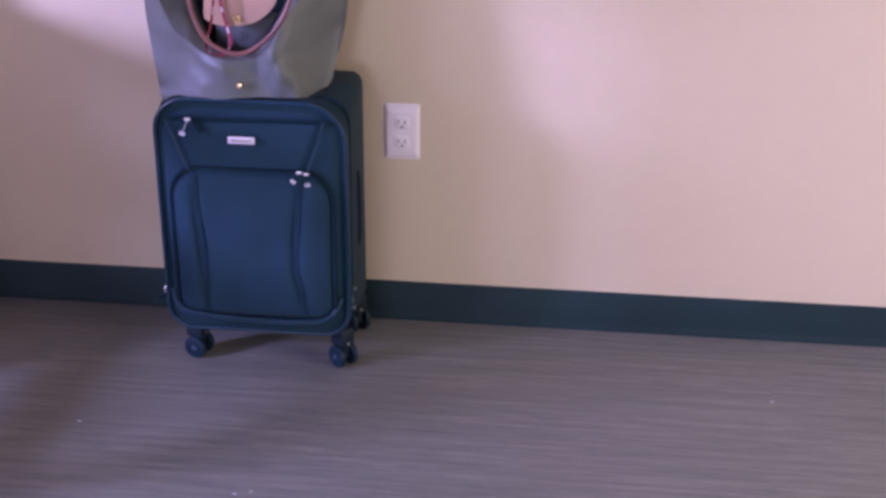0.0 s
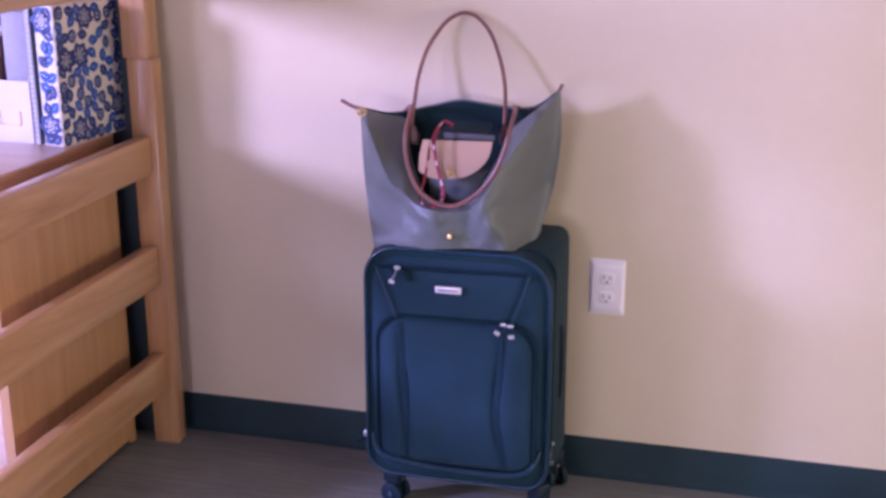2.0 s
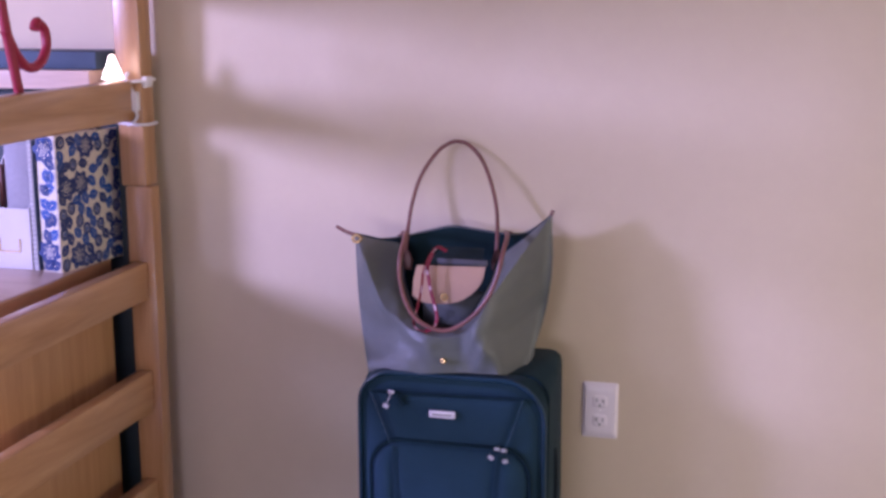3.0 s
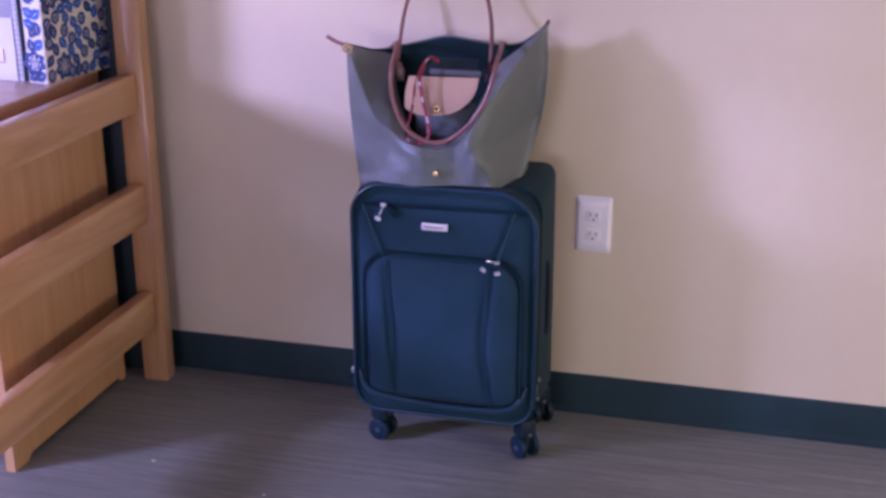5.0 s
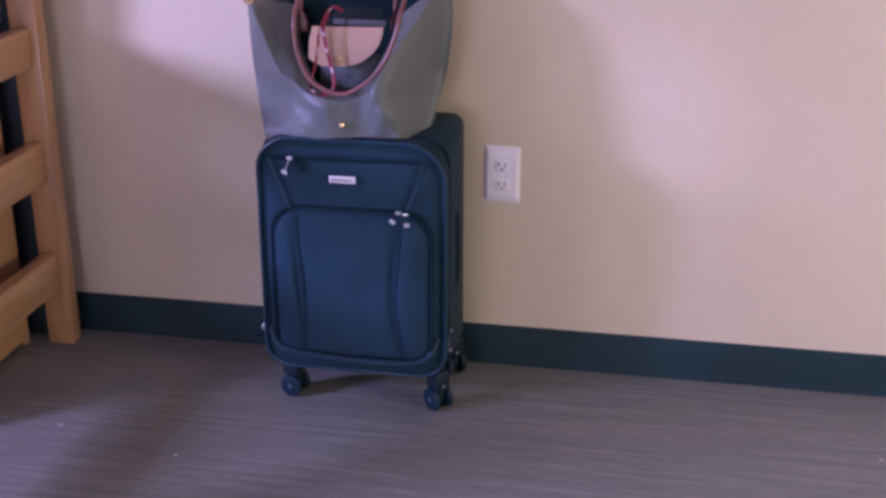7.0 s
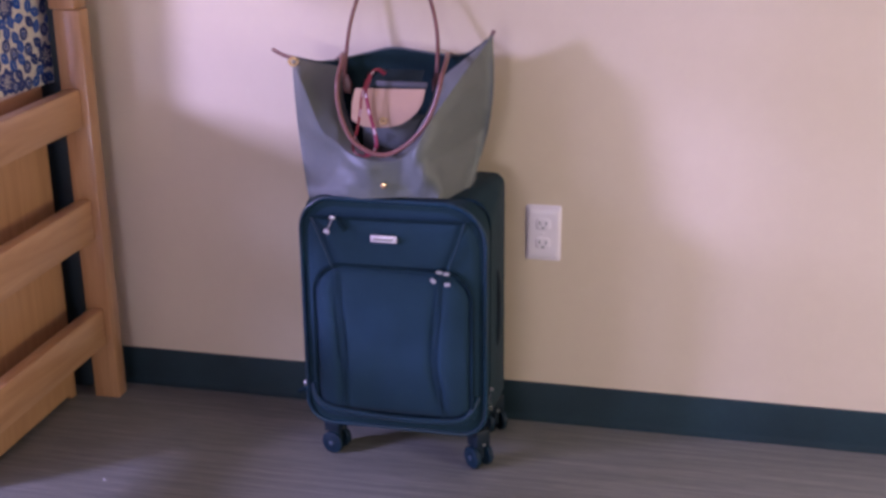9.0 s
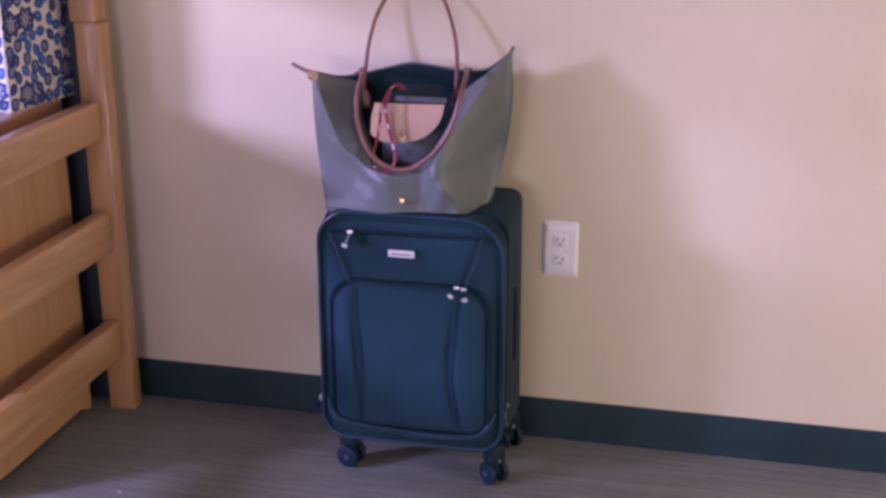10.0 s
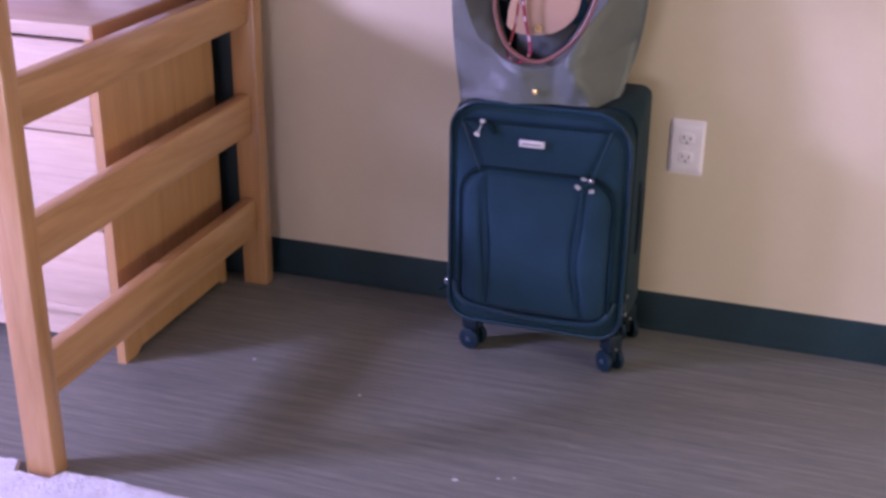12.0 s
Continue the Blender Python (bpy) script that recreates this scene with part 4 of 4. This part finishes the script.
def stand_out(x, z):
    depths = []
    for level in LEVELS:
        near = [float(np.interp(x + d, [q[0] for q in level[1:]], [q[1] for q in level[1:]])) for d in (-0.006, -0.003, 0.0, 0.003, 0.006)]
        depths.append(sum(near) / 5)
    zs = [level[0] for level in LEVELS]
    return sum(float(np.interp(z + d, zs, depths)) for d in (-0.012, 0.0, 0.012)) / 3


def front_at(u, v):
    r = RIDGE[round(u * NU)]
    k = (r.x + 0.448) / 0.371
    edge = abs(2 * k - 1) ** 3
    b = Vector((-0.404 + 0.292 * k, -0.236 + 0.014 * edge, 0.522 + 0.018 * min(1, k * 1.6)))
    p = b.lerp(r, v)
    bow = math.sin(math.pi * v)
    p.x += (-0.005 if k < 0.5 else 0.020) * bow * abs(2 * k - 1) ** 2
    y = stand_out(p.x, p.z)
    for amp, a, c, w in FOLDS:
        y -= amp * bump2(p.x, p.z, a, c, w) * min(1, 4 * v) * min(1, 5 * (1 - v))
    y -= 0.003 * noise.noise(p * 26) * bow + 0.001 * noise.noise(p * 70) * bow
    return deepen(p, y)


RIM_B = ((-0.448, 0.764), (-0.41, 0.757), (-0.371, 0.760), (-0.316, 0.773), (-0.272, 0.783), (-0.224, 0.779), (-0.181, 0.775), (-0.140, 0.777), (-0.110, 0.792), (-0.077, 0.819))


RIM_LINE = smooth_line([(x, 0, z) for x, z in RIM_B], 8)


def back_at(u, v):
    x = -0.448 + 0.371 * u
    zz = float(np.interp(x, [q.x for q in RIM_LINE], [q.z for q in RIM_LINE]))
    side = abs(2 * u - 1) ** 2.4
    b = Vector((-0.404 + 0.292 * u, -0.070 - 0.05 * side, 0.5475 - 0.01 * max(0, 1 - u * 8)))
    old = Vector((x, -0.104 - 0.050 * side, zz))
    return b.lerp(deepen(old, -0.050 - (0.066 if u < 0.5 else 0.046) * side), v)


def sheet(fn, nu, nv, shift=0.0):
    bm, g = bmesh.new(), []
    for i in range(nu + 1):
        col = []
        for j in range(nv + 1):
            p = fn(i / nu, j / nv)
            col.append(bm.verts.new((p.x, p.y + shift, p.z)))
        g.append(col)
    for i in range(nu):
        for j in range(nv):
            bm.faces.new((g[i][j], g[i + 1][j], g[i + 1][j + 1], g[i][j + 1]))
    return bm


def thick(bm, d):
    bmesh.ops.recalc_face_normals(bm, faces=bm.faces)
    bmesh.ops.solidify(bm, geom=bm.faces[:], thickness=d)
    return bm


def fold_at(u, v):
    """The upper edge of the front panel, folded down into the mouth."""
    p = front_at(u, 1).lerp(INNER[round(u * NU)], v)
    p.z += 0.003 * math.sin(math.pi * v)
    p.y -= 0.002 * noise.noise(p * 40) * math.sin(math.pi * v)
    return p


part("front_panel", sheet(front_at, NU, 40), M_CANVAS, tote)
part("rim_fold", sheet(fold_at, NU, 8), M_CANVAS, tote)
part("back_panel", thick(sheet(back_at, 48, 24), 0.0016), M_CANVAS, tote)
for u in (0, 1):
    part("side_gusset", sheet(lambda a, v: front_at(u, v).lerp(back_at(u, v), a), 10, 24), M_CANVAS, tote)
part("lining", sheet(lambda u, v: back_at(0.02 + 0.96 * u, 0.03 + 0.965 * v), 40, 20, -0.004), M_LINING, tote, "dark inner lining")
part("base", sheet(lambda u, v: front_at(round(u * NU) / NU, 0).lerp(back_at((RIDGE[round(u * NU)].x + 0.448) / 0.371, 0), v), NU, 6), M_LINING, tote)
part("rim_binding", tube(INNER, 0.0026, 6), M_ZIP, tote, "dark bound edge with zip")
part("rim_binding", tube([back_at(i / 60, 1.0) for i in range(61)], 0.0022, 6), M_CANVAS, tote)
part("zip_end", tube(smooth_line([deepen(q, -0.116) for q in ((-0.440, -0.152, 0.766), (-0.463, -0.153, 0.771), (-0.486, -0.153, 0.782))], 5), 0.0036, 6, flat=0.5), M_STRAP, tote)
part("zip_end", tube(smooth_line([deepen(q, -0.099) for q in ((-0.090, -0.151, 0.804), (-0.081, -0.151, 0.816), (-0.075, -0.150, 0.828))], 5), 0.0032, 6, flat=0.5), M_STRAP, tote)
part("zip_pull", tube([deepen((-0.443 + 0.0085 * math.cos(a), -0.162, 0.762 + 0.0062 * math.sin(a)), -0.145) for a in (2 * math.pi * k / 12 for k in range(12))], 0.003, 6, True), M_GOLD, tote, "gold zip pull")
part("snap_stud", disc((-0.2545, -0.2470, 0.563), (0, 1, 0), 0.0056, 0.006, 18, 0.0015), M_GOLD, tote, "gold snap stud")

# added pad: lining below the flap, coloured lighter than the rest
part("lining_pad", pillow(round_rect(-0.318, -0.196, 0.572, 0.672, 0.006, 0.02), -0.152, 0.006, 0.004, 8, 8, 0.006, 5.0), M_LINER_GREY, tote, "pad of lighter grey lining")

# leather flap hanging in the mouth
o = [(p.x, p.z) for p in smooth_line([(-0.326, 0, 0.668), (-0.305, 0, 0.657), (-0.268, 0, 0.656), (-0.236, 0, 0.663), (-0.210, 0, 0.681), (-0.196, 0, 0.702), (-0.191, 0, 0.727)], 4)] + [(-0.319, 0.724), (-0.325, 0.697)]
flap = bmesh.new()
flap.faces.new([flap.verts.new((x, -0.190 - 0.12 * (0.727 - z), z)) for x, z in o])
fl = part("leather_flap", thick(flap, 0.003), M_LEATHER, tote, "tan leather closing flap", smooth=False)
part("flap_snap", tube([(-0.265 + 0.005 * math.cos(a), -0.200, 0.669 + 0.005 * math.sin(a)) for a in (2 * math.pi * k / 14 for k in range(14))], 0.002, 6, True), M_GOLD, fl, "gold snap ring")
part("flap_bar", box(-0.281, -0.187, -0.190, -0.185, 0.7285, 0.739, 0.002, 2), M_BAR, fl, "grey fabric bar")
neck = bmesh.new()
neck.faces.new([neck.verts.new(q) for q in ((-0.30, -0.187, 0.728), (-0.20, -0.187, 0.728), (-0.21, -0.109, 0.745), (-0.29, -0.109, 0.745))])
part("flap_neck", thick(neck, 0.002), M_LINING, fl, smooth=False)

hf = [deepen((-0.371, -0.106, 0.764), -0.046), (-0.352, -0.15, 0.776), (-0.342, -0.195, 0.768), (-0.341, -0.226, 0.741), (-0.339, -0.230, 0.700), (-0.326, -0.234, 0.661), (-0.306, -0.237, 0.634), (-0.269, -0.240, 0.618), (-0.238, -0.239, 0.622), (-0.206, -0.236, 0.644), (-0.180, -0.232, 0.676), (-0.162, -0.228, 0.718), (-0.155, -0.215, 0.755), (-0.157, -0.160, 0.778), deepen((-0.170, -0.107, 0.776), -0.046)]
part("back_handle", tube(smooth_line(hf, 6), 0.0042, 9), M_STRAP, tote, "rolled brown leather handle flopped forward")
hr = [(-0.344, -0.176, 0.722), (-0.347, -0.165, 0.745), (-0.345, -0.152, 0.788), (-0.337, -0.150, 0.834), (-0.320, -0.150, 0.883), (-0.2925, -0.150, 0.924), (-0.271, -0.150, 0.941), (-0.2505, -0.150, 0.947), (-0.228, -0.150, 0.939), (-0.2045, -0.150, 0.912), (-0.187, -0.150, 0.867), (-0.178, -0.150, 0.819), (-0.177, -0.152, 0.767), (-0.177, -0.168, 0.728)]
# it leans back until its top touches the wall
hr = [deepen(q, -0.066 + 0.32 * (q[2] - 0.78) if q[2] > 0.775 else -0.095) for q in hr]
part("front_handle", tube(smooth_line(hr, 6), 0.0038, 9), M_STRAP, tote, "rolled brown leather handle standing up")
for x, y, zz in ((-0.3635, -0.098, 0.7095), (-0.189, -0.098, 0.717)):
    part("handle_tab", pillow([(x - 0.009, zz - 0.016), (x + 0.009, zz - 0.016), (x + 0.011, zz + 0.004), (x + 0.004, zz + 0.020), (x - 0.004, zz + 0.020), (x - 0.011, zz + 0.004)], y, 0.003, 0.001, 6, 8), M_STRAP, tote, "stitched leather tab")
for x, zz in ((-0.390, 0.741), (-0.178, 0.757)):
    part("handle_tab", pillow(round_rect(x - 0.009, x + 0.009, zz - 0.012, zz + 0.010, 0.004, 0.004, 3), -0.046, 0.003, 0.0, 5, 8), M_STRAP, tote)

ribbon = thing("red_ribbon", (-0.29, -0.215, 0.61), "red ribbon lanyard hanging from the tote's mouth", "ribbon")
for pts in (((-0.263, -0.19, 0.752), (-0.276, -0.203, 0.762), (-0.289, -0.212, 0.746), (-0.300, -0.216, 0.715), (-0.302, -0.218, 0.694), (-0.308, -0.222, 0.657), (-0.315, -0.228, 0.633), (-0.309, -0.236, 0.618), (-0.291, -0.238, 0.612)), ((-0.285, -0.207, 0.752), (-0.293, -0.212, 0.725), (-0.290, -0.214, 0.705), (-0.286, -0.215, 0.684), (-0.279, -0.217, 0.659), (-0.273, -0.222, 0.633), (-0.278, -0.232, 0.618), (-0.291, -0.236, 0.613))):
    line = smooth_line(pts, 5)
    strand = part("strand", tube(line, 0.0034, 6, flat=0.35), M_RED, ribbon)
    for k in range(6, len(line) - 6, 7):
        mark = [line[k] + Vector((0, -0.0012, 0)), line[k + 1] + Vector((0, -0.0012, 0)), line[k + 2] + Vector((0, -0.0012, 0))]
        part("woven_mark", tube(mark, 0.0019, 6, flat=0.3), M_MARK, strand)

# ---- crumbs on the floor ----
for i, (x, y, r) in enumerate(((-0.258, -0.686, 0.0045), (-0.771, -0.412, 0.003), (-0.518, -0.475, 0.003), (-0.165, -0.648, 0.002), (0.726, -0.259, 0.003), (-0.19, -0.658, 0.0025))):
    cb = bmesh.new()
    bmesh.ops.create_icosphere(cb, subdivisions=1, radius=r)
    for v in cb.verts:
        v.co = Vector((v.co.x * 1.5, v.co.y, v.co.z * 0.35)) * (1 + 0.4 * noise.noise(v.co * 900 + Vector((i, 0, 0)))) + Vector((x, y, r * 0.3))
    whole("crumb", cb, M_PAPER, "tiny white paper crumb on the floor", "crumb", group="crumbs on the floor")

# ---- floor planks, pieces of the floor ----
PL, PW, GAP = 1.22, 0.182, 0.00012
floor_ob = bpy.data.objects["floor"]
meshes, row, y = {}, 0, -PW / 2
while y > SOUTH - PW / 2:
    x = WEST + (0.0, 0.47, 0.86, 0.25, 0.66)[row % 5] - PL
    while x < EAST:
        x0, x1 = max(x, WEST), min(x + PL, EAST)
        if x1 - x0 > 0.01:
            size = round(x1 - x0, 3)
            if size not in meshes:
                meshes[size] = mesh_of("plank", box(-size / 2 + GAP, size / 2 - GAP, -PW / 2 + GAP, PW / 2 - GAP, -0.004, 0), M_FLOOR, False)
            ob = new("plank", meshes[size])
            ob.parent, ob.location = floor_ob, ((x0 + x1) / 2, y, 0)
        x += PL
    row, y = row + 1, y - PW
